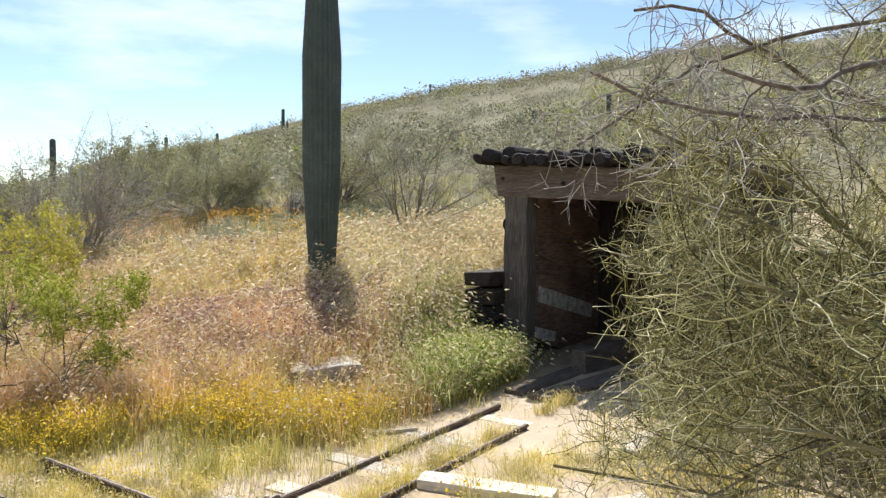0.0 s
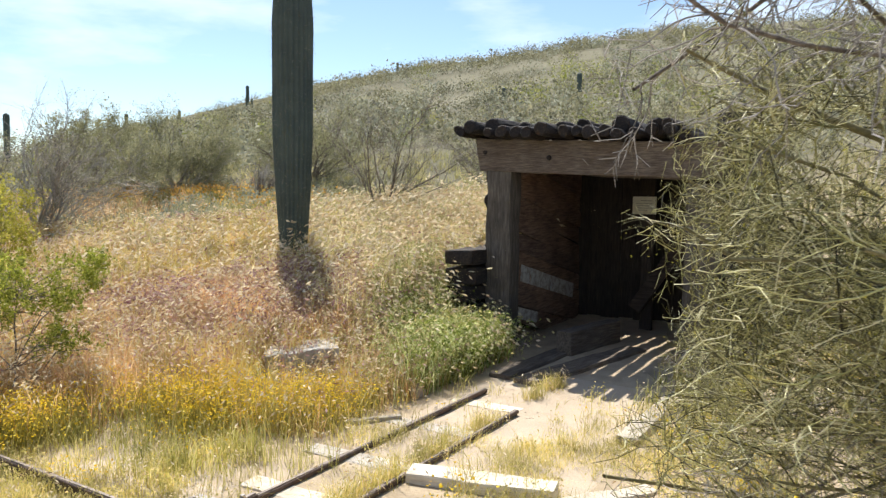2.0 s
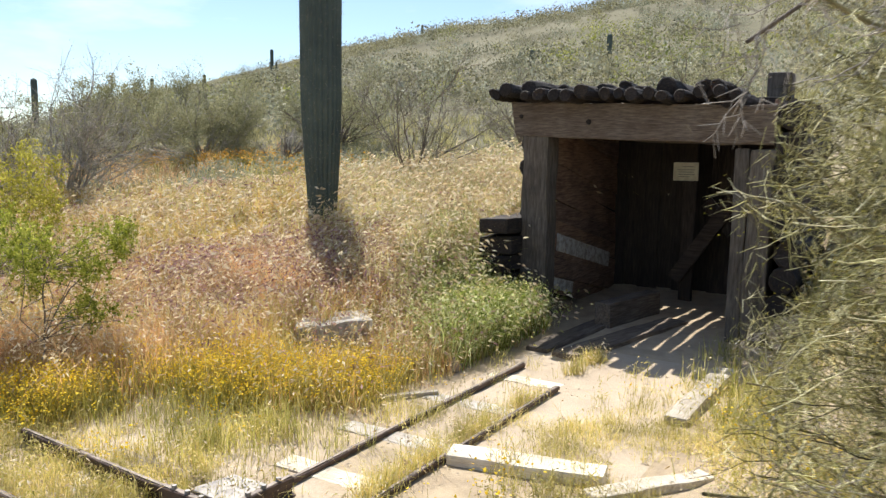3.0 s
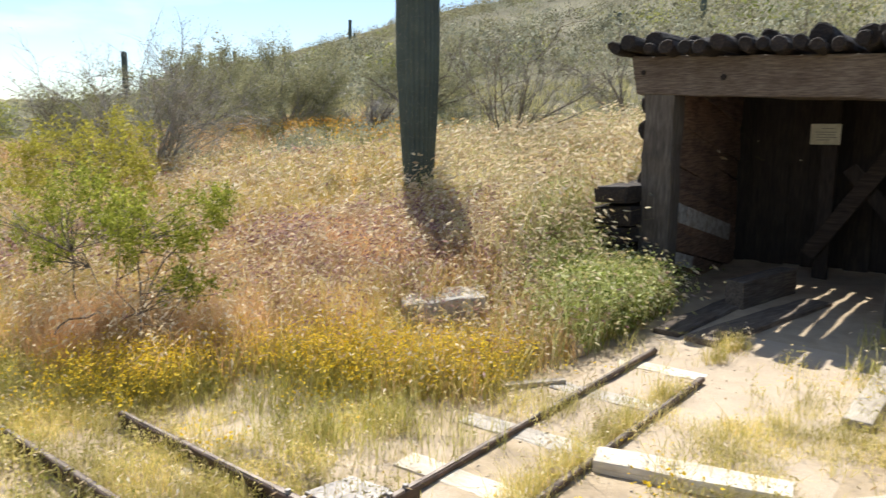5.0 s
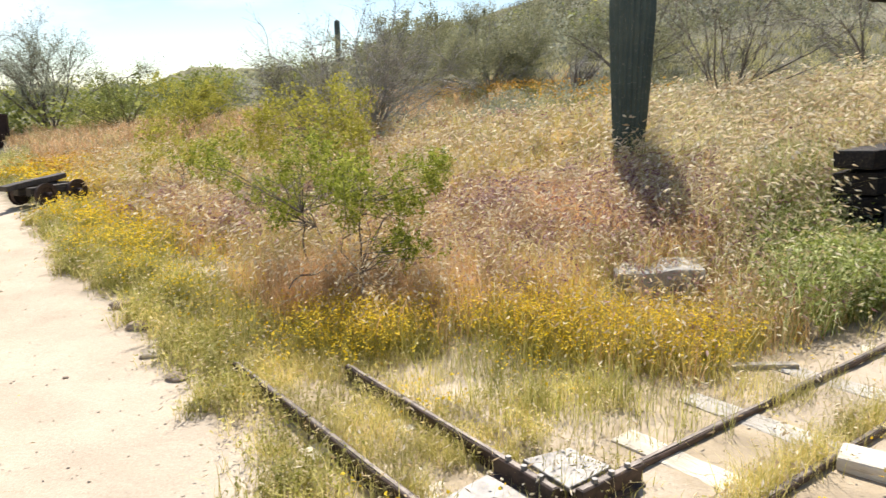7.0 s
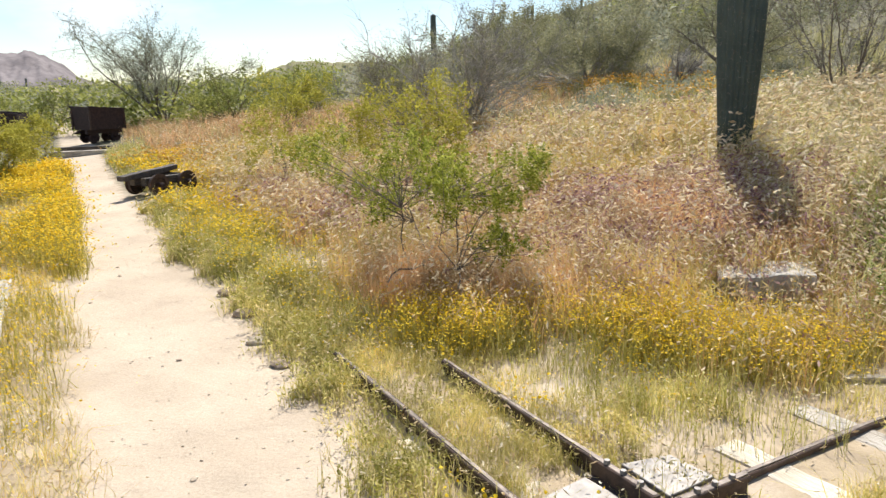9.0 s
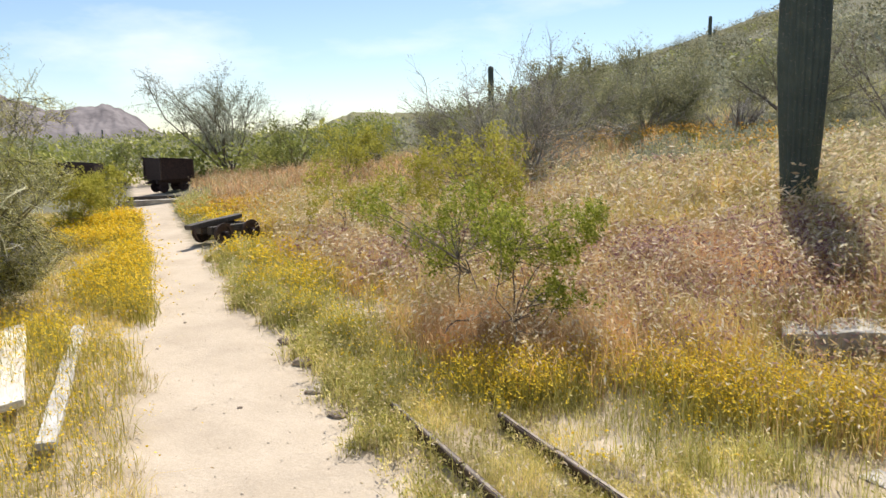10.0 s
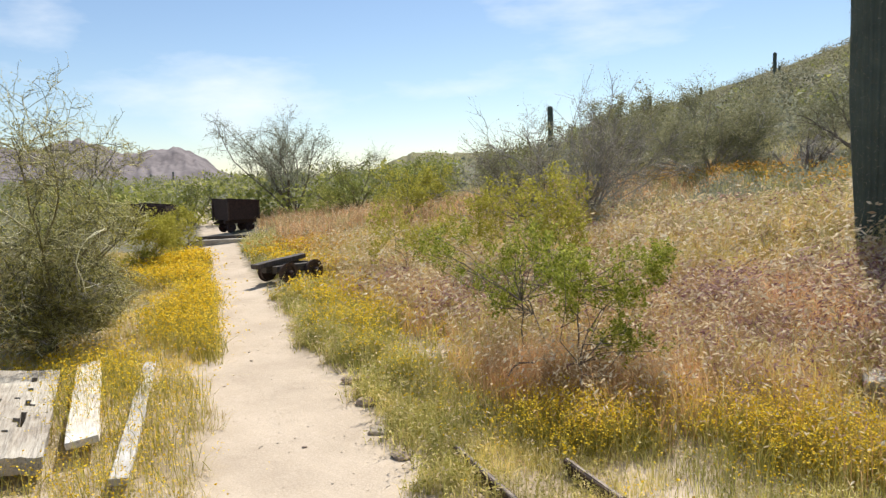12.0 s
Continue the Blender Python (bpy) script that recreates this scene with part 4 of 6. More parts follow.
# ---- ore carts and wheel truck ----
def wheel_bm(r, w):
    bm = bmesh.new()
    prof = [(0, -w * 0.55), (r * 0.28, -w * 0.55), (r * 0.3, -w * 0.15), (r * 0.75, -w * 0.15), (r * 0.8, -w * 0.5), (r, -w * 0.5), (r * 0.97, w * 0.3),
            (r * 1.14, w * 0.36), (r * 1.14, w * 0.5), (r * 0.78, w * 0.5), (r * 0.74, w * 0.1), (r * 0.3, w * 0.1), (r * 0.28, w * 0.4), (0, w * 0.4)]
    n = 20
    rings = [[bm.verts.new((a * math.cos(2 * PI * j / n), b, a * math.sin(2 * PI * j / n))) for j in range(n)] if a else [bm.verts.new((0, b, 0))] for a, b in prof]
    for s, t in zip(rings, rings[1:]):
        for j in range(n):
            k = (j + 1) % n
            vs = (s[0], t[j], t[k]) if len(s) == 1 else (s[j], t[0], s[k]) if len(t) == 1 else (s[j], t[j], t[k], s[k])
            bm.faces.new(vs)
    bmesh.ops.recalc_face_normals(bm, faces=bm.faces)
    return bm


def ore_cart(m, label):
    m = m @ Matrix.Scale(0.84, 4)
    c = thing("ore_cart", m, label, "ore cart", "ore carts")
    L, W, z0, z1 = 1.20, 0.95, 0.42, 1.02
    bm = bmesh.new()
    lo = [(-L / 2 + 0.05, -W / 2 + 0.06), (L / 2 - 0.05, -W / 2 + 0.06), (L / 2 - 0.05, W / 2 - 0.06), (-L / 2 + 0.05, W / 2 - 0.06)]
    hi = [(-L / 2, -W / 2), (L / 2, -W / 2), (L / 2, W / 2), (-L / 2, W / 2)]
    a = [bm.verts.new((x, y, z0)) for x, y in lo]
    b = [bm.verts.new((x, y, z1 + (0.09 if x < 0 else 0))) for x, y in hi]
    bi = [bm.verts.new((x * 0.96, y * 0.95, z1 + (0.09 if x < 0 else 0))) for x, y in hi]
    ai = [bm.verts.new((x * 0.95, y * 0.94, z0 + 0.03)) for x, y in lo]
    bm.faces.new(a[::-1])
    bm.faces.new(ai)
    for i in range(4):
        j = (i + 1) % 4
        bm.faces.new((a[i], a[j], b[j], b[i]))
        bm.faces.new((b[i], b[j], bi[j], bi[i]))
        bm.faces.new((bi[i], bi[j], ai[j], ai[i]))
    bmesh.ops.recalc_face_normals(bm, faces=bm.faces)
    body = part("body", bm, M_CART, c, "dark rusted iron hopper")
    for x in (-L / 2, L / 2):
        for y in (-W / 2, W / 2):
            part("corner_strap", beam_bm((0.05, 0.05, z1 - z0), (x * 0.97, y * 0.96, (z0 + z1) / 2), bevel=0.006), M_RAIL, body)
    for y in (-W / 2, W / 2):
        part("rim", beam_bm((L + 0.03, 0.035, 0.05), (0, y, z1 + 0.045), Matrix.Rotation(radians(4.3), 4, "Y"), bevel=0.006), M_CART, body)
    part("frame", beam_bm((1.2, 0.10, 0.11), (0, -0.22, 0.355), bevel=0.01), M_CART, c)
    part("frame", beam_bm((1.2, 0.10, 0.11), (0, 0.22, 0.355), bevel=0.01), M_CART, c)
    for x in (-0.36, 0.36):
        part("axle", log_bm((x, -0.32, 0.19), (x, 0.32, 0.19), 0.03, 0.03, rough=0), M_CART, c)
        for y in (-0.235, 0.235):
            w = part("wheel", wheel_bm(0.16, 0.07 if y > 0 else -0.07), M_CART, c)
            w.matrix_local = Matrix.Translation((x, -y, 0.185))
    part("coupling", beam_bm((0.24, 0.07, 0.05), (-0.72, 0, 0.34), bevel=0.008), M_CART, c)
    return c


ore_cart(Matrix.Translation((-16.35, 14.85, height_at(-16.35, 14.85))) @ Matrix.Rotation(radians(86), 4, "Z"), "dark rusted iron ore cart at the end of the path")
ore_cart(Matrix.Translation((-18.9, 13.9, height_at(-18.9, 13.9))) @ Matrix.Rotation(radians(38), 4, "Z"), "dark rusted ore cart behind a bush")
lone_beam("track_plank", (-14.9, 12.4), (-13.9, 13.6), 0.2, 0.12, M_SLAB, "grey timber lying across the path end", "timber", seed=30)
lone_beam("track_plank", (-15.4, 12.9), (-14.6, 13.9), 0.16, 0.14, M_DARKBEAM, "dark timber lying at the path end", "timber", seed=31)

tz = height_at(-8.35, 9.75)
truck = thing("wheel_truck", Matrix.Translation((-8.35, 9.75, tz + 0.01)) @ Matrix.Rotation(radians(88), 4, "Z"), "rusty cart wheelset carrying a dark wooden beam", "wheel truck")
for x in (-0.22, 0.30):
    part("axle", log_bm((x, -0.36, 0.17), (x, 0.36, 0.17), 0.035, 0.035, rough=0), M_CART, truck)
    for y in (-0.25, 0.25):
        w = part("wheel", wheel_bm(0.15, 0.08 if y > 0 else -0.08), M_RAIL, truck)
        w.matrix_local = Matrix.Translation((x, y, 0.165))
part("frame", beam_bm((0.85, 0.12, 0.12), (0.05, -0.12, 0.215), bevel=0.012, rough=0.008), M_DARKBEAM, truck)
part("frame", beam_bm((0.85, 0.12, 0.12), (0.05, 0.14, 0.215), bevel=0.012, rough=0.008), M_DARKBEAM, truck)
part("beam", beam_bm((1.08, 0.15, 0.075), (-0.10, 0.10, 0.325), Matrix.Rotation(radians(-4), 4, "Y") @ Matrix.Rotation(radians(6), 4, "Z"), bevel=0.012, rough=0.012, cuts=5, seed=70), M_POST, truck, "dark weathered beam")


# ---- saguaros ----
def saguaro(name, x, y, h, r, label, lean=(0, 0), ribs=22, rings=46, arms=(), waist=True, sink=0.15, spines=False, group=""):
    c = thing(name, Matrix.Translation((x, y, height_at(x, y) - sink)), label, "cactus", group)

    def column(base, height, rad, top_only=False, way=(0, 0)):
        V, n = [], ribs * 4
        th = np.arange(n) * 2 * PI / n
        flute = 1 + 0.075 * np.cos(th * ribs)
        for i in range(rings + 1):
            k = i / rings
            prof = 1.0
            if waist:
                prof = np.interp(k * height, [0, 0.35, 1.0, 1.7, 2.4, 3.0, 3.7, 4.2, 20], [0.68, 0.70, 0.88, 1.02, 1.03, 1.05, 0.86, 0.7, 0.7])
            cap = math.sqrt(max(0.0, 1 - max(0.0, (k * height - (height - rad)) / rad) ** 2))
            rr = rad * prof * max(cap, 0.02) * flute * (1 + 0.012 * np.sin(th * 3 + k * 9))
            V.append(np.stack([base[0] + way[0] * k + rr * np.cos(th), base[1] + way[1] * k + rr * np.sin(th), np.full(n, base[2] + k * height)], 1))
        i = np.arange(rings)[:, None] * n
        j = np.arange(n)[None, :]
        kx = (j + 1) % n
        return np.concatenate(V), np.stack([i + j, i + kx, i + n + kx, i + n + j], -1).reshape(-1, 4)

    V, Q = column((0, 0, 0), h, r, way=lean)
    array_mesh("trunk", V, Q, None, M_CACTUS, c, "ribbed green cactus column", shade=True)
    for ax, ay, z0, ah in arms:
        V, Q = column((ax, ay, z0), ah, r * 0.6)
        d = math.hypot(ax, ay)
        EV, EQ = tubes([(np.array([[0, 0, z0 - 0.1], [ax * 0.6, ay * 0.6, z0 - 0.05], [ax, ay, z0 + 0.15]]), np.array([r * 0.5] * 3))], 10)
        array_mesh("arm", np.concatenate([V, EV]), np.concatenate([Q, EQ + len(V)]), None, M_CACTUS, c, shade=True)
    if spines:
        g = np.random.default_rng(77)
        pts, P = [], []
        for j in range(ribs):
            th = 2 * PI * j / ribs
            for zz in np.arange(0.2, h - 0.2, 0.055):
                prof = float(np.interp(zz, [0, 0.35, 1.0, 1.7, 2.4, 3.0, 3.7, 4.2, 20], [0.68, 0.70, 0.88, 1.02, 1.03, 1.05, 0.86, 0.7, 0.7]))
                R = r * prof * 1.07
                k = zz / h
                P.append((lean[0] * k + R * math.cos(th), lean[1] * k + R * math.sin(th), zz))
        V, Q = leaves_at(g, P, 0.03, 3, 0.004, 0.09)
        tagged(array_mesh("spine_cover", V, None, Q, M_SPINE, c, "fine grey spines along the ribs"), kind="stuff")
    return c


saguaro("saguaro", -0.20, 10.07, 4.25, 0.216, "tall ribbed saguaro cactus rising from dry grass", lean=(-0.02, 0.02), spines=True)
saguaro("distant_saguaro", -19.6, 38.6, 3.4, 0.14, "distant single-stemmed saguaro above the scrub", ribs=12, rings=40, waist=False, group="distant saguaros")


def at_bearing(az, r):
    return 0.9 - math.sin(radians(az)) * r, 1.5 + math.cos(radians(az)) * r


for az, r, h, arms in ((13.5, 92, 3.6, ((0.5, 0, 1.2, 0.9),)), (-6.2, 40, 1.0, ()), (-11.9, 37, 1.5, ()), (21.8, 95, 2.4, ()),
                       (24.6, 70, 2.2, ()), (2.5, 130, 2.2, ()), (53, 260, 4.2, ()), (57, 230, 4.0, ()), (58.5, 280, 4.6, ()), (18.3, 110, 1.9, ())):
    sx, sy = at_bearing(az, r)
    saguaro("distant_saguaro", sx, sy, h, 0.19 if r > 60 else 0.12, "distant saguaro standing on the scrubby slope", ribs=12, rings=30, waist=False, arms=arms, group="distant saguaros")


# ---- shrubs and trees ----
def shrub(name, x, y, h, width, label, seed, bark, leaf, stems=10, leaf_size=0.02, leaf_n=6, twigs=7, sub=6, stem_r=0.018, up=0.9, dead=0.0, z=None, leaf_spread=0.05, tilt=(0, 0)):
    """A many-stemmed desert bush: stems from one foot, twigs off them, leaves or green twiglets at the ends."""
    g = np.random.default_rng(seed)
    zz = height_at(x, y) if z is None else z
    c = thing(name, Matrix.Translation((x, y, zz - 0.03)), label, "bush")
    S, T, U = [], [], []
    for i in range(stems):
        a = g.uniform(0, 2 * PI)
        out = g.uniform(0.15, 1.0) * width / h
        d = (math.cos(a) * out + tilt[0], math.sin(a) * out + tilt[1], up)
        L = h * g.uniform(0.7, 1.08) * math.sqrt(1 + (out * 0.5) ** 2)
        s = limb(g, (math.cos(a) * 0.05, math.sin(a) * 0.05, 0), d, L, stem_r * g.uniform(0.7, 1.3), stem_r * 0.25, 0.45, 0.05, 7)
        S.append(s)
        tw = fork(g, s, twigs, 0.25, 1.0, 0.75, h * 0.34, stem_r * 0.35, stem_r * 0.12, 0.5, 0.0, 4, 0.15)
        T += tw
        for t in tw:
            U += fork(g, t, sub, 0.2, 1.0, 0.7, h * 0.15, stem_r * 0.16, stem_r * 0.06, 0.4, 0.0, 2, 0.1)
    for s in S:
        V, Q = tubes([s], 6)
        array_mesh("stem", V, Q, None, bark, c, shade=True)
    V, Q = tubes(T, 3)
    tagged(array_mesh("branch_tangle", V, Q, None, bark if dead < 0.5 else M_DEAD, c), kind="stuff")
    V, Q = tubes(U, 3)
    tagged(array_mesh("twig_tangle", V, Q, None, leaf if dead < 0.3 else M_DEAD, c), kind="stuff")
    if leaf_n:
        ends = np.concatenate([u[0][1:] for u in U])
        if dead:
            ends = ends[g.uniform(0, 1, len(ends)) > dead]
        V, Q = leaves_at(g, ends, leaf_size, leaf_n, leaf_spread, 0.5)
        tagged(array_mesh("foliage", V, None, Q, leaf, c), kind="stuff")
    return c


# creosote in the field, in loose clumps of leaf at the branch ends
def creosote(x, y, h, seed, clumps, label, leaf=M_CREO, size=0.024, stems=6, spread=0.7):
    """A few crooked stems fork towards loose clumps of upright leafy sprigs."""
    g = np.random.default_rng(seed)
    z0 = height_at(x, y)
    c = thing("creosote_bush", Matrix.Translation((x, y, z0)), label, "bush")
    tips = np.array([k[:3] for k in clumps], float)
    S, T, B, P = [], [], [], []
    for i in range(stems):
        a = (i + g.uniform(0.2, 0.8)) * 2 * PI / stems
        S.append(limb(g, (math.cos(a) * 0.05, math.sin(a) * 0.05, -0.03), (math.cos(a) * spread, math.sin(a) * spread * 0.6, 0.75), h * g.uniform(0.6, 0.85), 0.010, 0.004, 0.7, 0.0, 7))
    nodes = np.concatenate([q[0][2:] for q in S])
    for tip, (px, py, pz, rad, dens) in zip(tips, clumps):
        cost = np.linalg.norm(nodes - tip, axis=1) + np.where(nodes[:, 2] > tip[2], 0.3, 0)
        a = nodes[int(np.argmin(cost))]
        m1, m2 = a * 0.66 + tip * 0.34 + g.normal(0, 0.045, 3), a * 0.33 + tip * 0.67 + g.normal(0, 0.045, 3)
        way = (np.array([a, m1, m2, tip]), np.linspace(0.0042, 0.0018, 4))
        T.append(way)
        sprigs = max(4, int(dens / 9))
        for _ in range(sprigs):
            o = tip + g.normal(0, rad * 0.55, 3)
            d = np.array([g.normal(0, 0.45), g.normal(0, 0.45), 1.0]) + (o - tip) * 3
            sp = limb(g, o, d, rad * g.uniform(0.8, 1.7), 0.0014, 0.0006, 0.35, 0.0, 3)
            B.append(sp)
            k = g.uniform(0, 2.999, 9)
            f = k.astype(int)
            P.append(sp[0][f] + (sp[0][f + 1] - sp[0][f]) * (k - f)[:, None])
    for q in S:
        V, Q = tubes([q], 5)
        array_mesh("stem", V, Q, None, M_BARK, c, shade=True)
    V, Q = tubes(T, 4)
    tagged(array_mesh("branch_tangle", V, Q, None, M_BARK, c), kind="stuff")
    V, Q = tubes(B, 3)
    tagged(array_mesh("twig_tangle", V, Q, None, leaf, c), kind="stuff")
    V, Q = leaves_at(g, np.concatenate(P), size, 2, size * 0.45, 0.6)
    tagged(array_mesh("foliage", V, None, Q, leaf, c), kind="stuff")
    return c


def clump_set(seed, n, rx, ry, z0, z1, rad, dens):
    g = np.random.default_rng(seed)
    out = []
    for _ in range(n):
        a, k = g.uniform(0, 2 * PI), math.sqrt(g.uniform(0.05, 1))
        out.append((math.cos(a) * rx * k, math.sin(a) * ry * k, g.uniform(z0, z1), rad * g.uniform(0.7, 1.3), dens * g.uniform(0.6, 1.4)))
    return out


FRONT_CLUMPS = [(-0.95, 0.98), (-1.15, 0.83), (-0.85, 0.70), (-0.55, 0.80), (-0.42, 0.92), (-0.12, 1.04), (-0.25, 0.74), (0.04, 0.84), (0.28, 0.94),
                (0.45, 0.82), (0.56, 0.72), (0.33, 0.64), (0.02, 0.58), (0.36, 0.36), (0.62, 0.40), (-0.65, 0.52), (-0.4, 0.62), (0.16, 0.72)]
cg = random.Random(21)
front = []
for cx, cz in FRONT_CLUMPS:
    cy = cg.uniform(-0.3, 0.3)
    for k in range(4):
        front.append((cx + cg.gauss(0, 0.07), cy + cg.gauss(0, 0.08), cz + cg.gauss(0, 0.045), cg.uniform(0.06, 0.10), cg.uniform(70, 130)))
front += [(0.70, -0.02, 0.90, 0.08, 300), (0.67, 0.0, 0.82, 0.07, 200), (0.73, 0.0, 0.97, 0.06, 160)]
creosote(-1.65, 6.45, 1.1, 21, front, "sparse bright green creosote bush in reddish dry grass", M_CREO, 0.021)
back = []
for k in range(60):
    a = cg.uniform(-1, 1)
    back.append((a * 0.72, cg.uniform(-0.6, 0.6), 0.35 + (1.25 - 0.55 * a * a - 0.12 * a) * cg.uniform(0.15, 0.85) + 0.05 * cg.random(), cg.uniform(0.09, 0.17), cg.uniform(60, 110)))
creosote(-3.7, 9.6, 1.5, 22, back, "rounded yellow-green creosote bush in the field", M_CREOY, 0.03, 9, 0.9)
creosote(-5.9, 9.9, 1.0, 25, clump_set(25, 16, 0.7, 0.6, 0.3, 0.95, 0.16, 120), "small yellow-green bush in the field", M_CREOY, 0.034)
creosote(-10.6, 15.6, 1.3, 26, clump_set(26, 26, 1.0, 0.8, 0.3, 1.1, 0.2, 130), "yellow-green bush beyond the field", M_CREOY, 0.045)
creosote(-13.3, 11.0, 1.2, 28, clump_set(28, 22, 0.42, 0.4, 0.2, 0.95, 0.14, 150), "green bush screening the ore cart", M_CREOY, 0.04)
creosote(-11.9, 9.6, 1.0, 27, clump_set(27, 22, 0.45, 0.4, 0.2, 0.85, 0.15, 160), "bright green bush beside the path", M_CREOY, 0.04)

shrub("mesquite_bush", -5.0, 13.5, 1.95, 3.0, "grey leafless mesquite thicket on the slope", 31, M_DEAD, M_MESQ, 30, 0.026, 6, 11, 9, 0.018, dead=0.8)
shrub("mesquite_bush", -6.6, 14.4, 1.6, 1.6, "grey-green mesquite thicket on the slope", 32, M_BARK, M_MESQ, 18, 0.03, 9, 9, 7, 0.02, dead=0.45)
shrub("ironwood_bush", -4.4, 18.4, 1.75, 3.6, "olive ironwood bush with dark trunk", 33, M_DEAD, M_MESQ, 34, 0.034, 14, 10, 8, 0.022, dead=0.2)
shrub("ironwood_bush", -1.6, 19.5, 1.8, 2.3, "olive ironwood bush on the slope", 34, M_BARK, M_MESQ, 22, 0.034, 15, 8, 6, 0.022, dead=0.12)
shrub("ironwood_bush", -7.6, 21.0, 1.9, 2.4, "olive ironwood bush on the slope", 35, M_BARK, M_MESQ, 20, 0.05, 15, 8, 6, 0.022, dead=0.12)
shrub("bare_bush", 0.70, 12.3, 1.85, 1.1, "sparse dark-stemmed bush behind the saguaro", 36, M_BARK, M_MESQ, 13, 0.022, 4, 8, 7, 0.015, dead=0.4)
shrub("bare_bush", 2.6, 14.6, 1.7, 1.5, "sparse grey bush on the slope behind the shed", 37, M_BARK, M_MESQ, 10, 0.03, 4, 7, 6, 0.02, dead=0.3)
shrub("bare_bush", 5.6, 15.5, 2.0, 1.8, "green-grey bush on the slope behind the shed", 38, M_BARK, M_MESQ, 12, 0.035, 6, 8, 6, 0.02, dead=0.1)
shrub("ironwood_tree", -18.3, 18.7, 3.3, 2.5, "wispy ironwood tree standing beyond the carts", 39, M_BARK, M_SAGE, 11, 0.04, 9, 13, 9, 0.032, dead=0.1)
shrub("green_bush", -15.4, 18.6, 1.5, 2.0, "green palo verde bush behind the ore cart", 40, M_GREENBARK, M_VALLEY, 10, 0.06, 6, 7, 5, 0.025)
shrub("green_bush", -12.6, 19.0, 1.3, 2.2, "green palo verde bush beyond the field", 41, M_GREENBARK, M_VALLEY, 10, 0.06, 6, 7, 5, 0.025)
shrub("green_bush", -20.5, 16.2, 1.5, 2.2, "green bush behind the ore carts", 42, M_GREENBARK, M_VALLEY, 10, 0.06, 6, 7, 5, 0.025)
shrub("green_bush", -9.8, 18.5, 1.25, 1.9, "olive bush beyond the field", 43, M_GREENBARK, M_VALLEY, 10, 0.055, 6, 7, 5, 0.025)
shrub("cholla_bush", -2.2, 17.0, 0.9, 0.8, "tangled brown dead bush on the slope", 44, M_BARK, M_DEAD, 14, 0.03, 2, 7, 5, 0.02, dead=0.6)
shrub("dead_bush", -7.3, 11.9, 0.55, 0.9, "low tangle of dead grey branches", 45, M_BARK, M_DEAD, 10, 0.03, 0, 6, 5, 0.014, dead=0.9)
shrub("dead_bush", -3.0, 8.6, 0.65, 0.9, "low tangle of dead grey branches in grass", 46, M_BARK, M_DEAD, 9, 0.03, 0, 6, 5, 0.014, dead=0.9)
shrub("dead_bush", -5.2, 4.05, 0.30, 0.6, "dead twigs lying behind the slab", 47, M_BARK, M_DEAD, 9, 0.03, 0, 5, 4, 0.008, dead=0.9)


def palo_verde(name, x, y, label, seed, limbs, keep, twig_r=0.0021, branch_n=20, twig_n=12, low_dead=0.75, trunk_h=0.5, scale=1.0, leaf=0.9, leaf_size=0.012, thin_low=1.0):
    """A thorny palo verde: a short trunk, arching limbs, and masses of stiff green twigs with grey dead ones low down."""
    g = np.random.default_rng(seed)
    z0 = height_at(x, y)
    c = thing(name, Matrix.Translation((x, y, z0)), label, "tree")
    here = np.array((x, y, z0))
    trunk = limb(g, (0, 0, -0.1), (0.05, 0.05, 1), trunk_h, 0.12, 0.09, 0.1, 0, 4)
    V, Q = tubes([trunk], 9)
    array_mesh("trunk", V, Q, None, M_GREENBARK, c, shade=True)
    T, U, D = [], [], []
    top = trunk[0][-1]
    for d, L, r in limbs:
        b = limb(g, top * g.uniform(0.5, 1.0), d, L, r, 0.005, 0.36, 0.35, 12)
        n = len(b[0])
        while n > 3 and not keep(b[0][:n] + here):
            n -= 1
        b = (b[0][:n], np.linspace(r, 0.004, n))
        V, Q = tubes([b], 7)
        array_mesh("limb", V, Q, None, M_GREENBARK, c, shade=True)
        for t in fork(g, b, branch_n, 0.2, 1.0, 0.85, 0.62 * scale, min(1.8 * twig_r, r * 0.4), 0.8 * twig_r, 0.6, 0.25, 6):
            T.append(t)
            for q in fork(g, t, twig_n, 0.12, 1.0, 1.0, 0.26 * scale, twig_r, twig_r * 0.5, 0.75, 0.0, 3):
                dry = z0 + q[0][-1][2] < 0.95 and g.uniform() < low_dead
                (D if dry else U).append(q)
                for s in fork(g, q, 3, 0.25, 1.0, 0.9, 0.10 * scale, twig_r * 0.6, twig_r * 0.3, 0.1, 0, 1):
                    (D if dry else U).append(s)
    def stays(t):
        return keep(t[0] + here) and (t[0][-1][2] + z0 > 0.88 or g.uniform() < thin_low)

    T, U, D = [t for t in T if stays(t)], [t for t in U if stays(t)], [t for t in D if stays(t)]
    V, Q = tubes(T, 4)
    tagged(array_mesh("branch_tangle", V, Q, None, M_PALO, c, "slender olive branches"), kind="stuff")
    V, Q = tubes(U, 3)
    tagged(array_mesh("twig_tangle", V, Q, None, M_PALO, c, "stiff yellow-green twigs"), kind="stuff")
    if D:
        V, Q = tubes(D, 3)
        tagged(array_mesh("dry_tangle", V, Q, None, M_DEAD, c, "dry grey twigs"), kind="stuff")
    ends = np.concatenate([u[0][1:] for u in U])
    ends = ends[g.uniform(0, 1, len(ends)) < leaf]
    V, Q = leaves_at(g, ends, leaf_size, 1, 0.012, 0.4)
    tagged(array_mesh("foliage", V, None, Q, M_CREOY, c), kind="stuff")
    return c


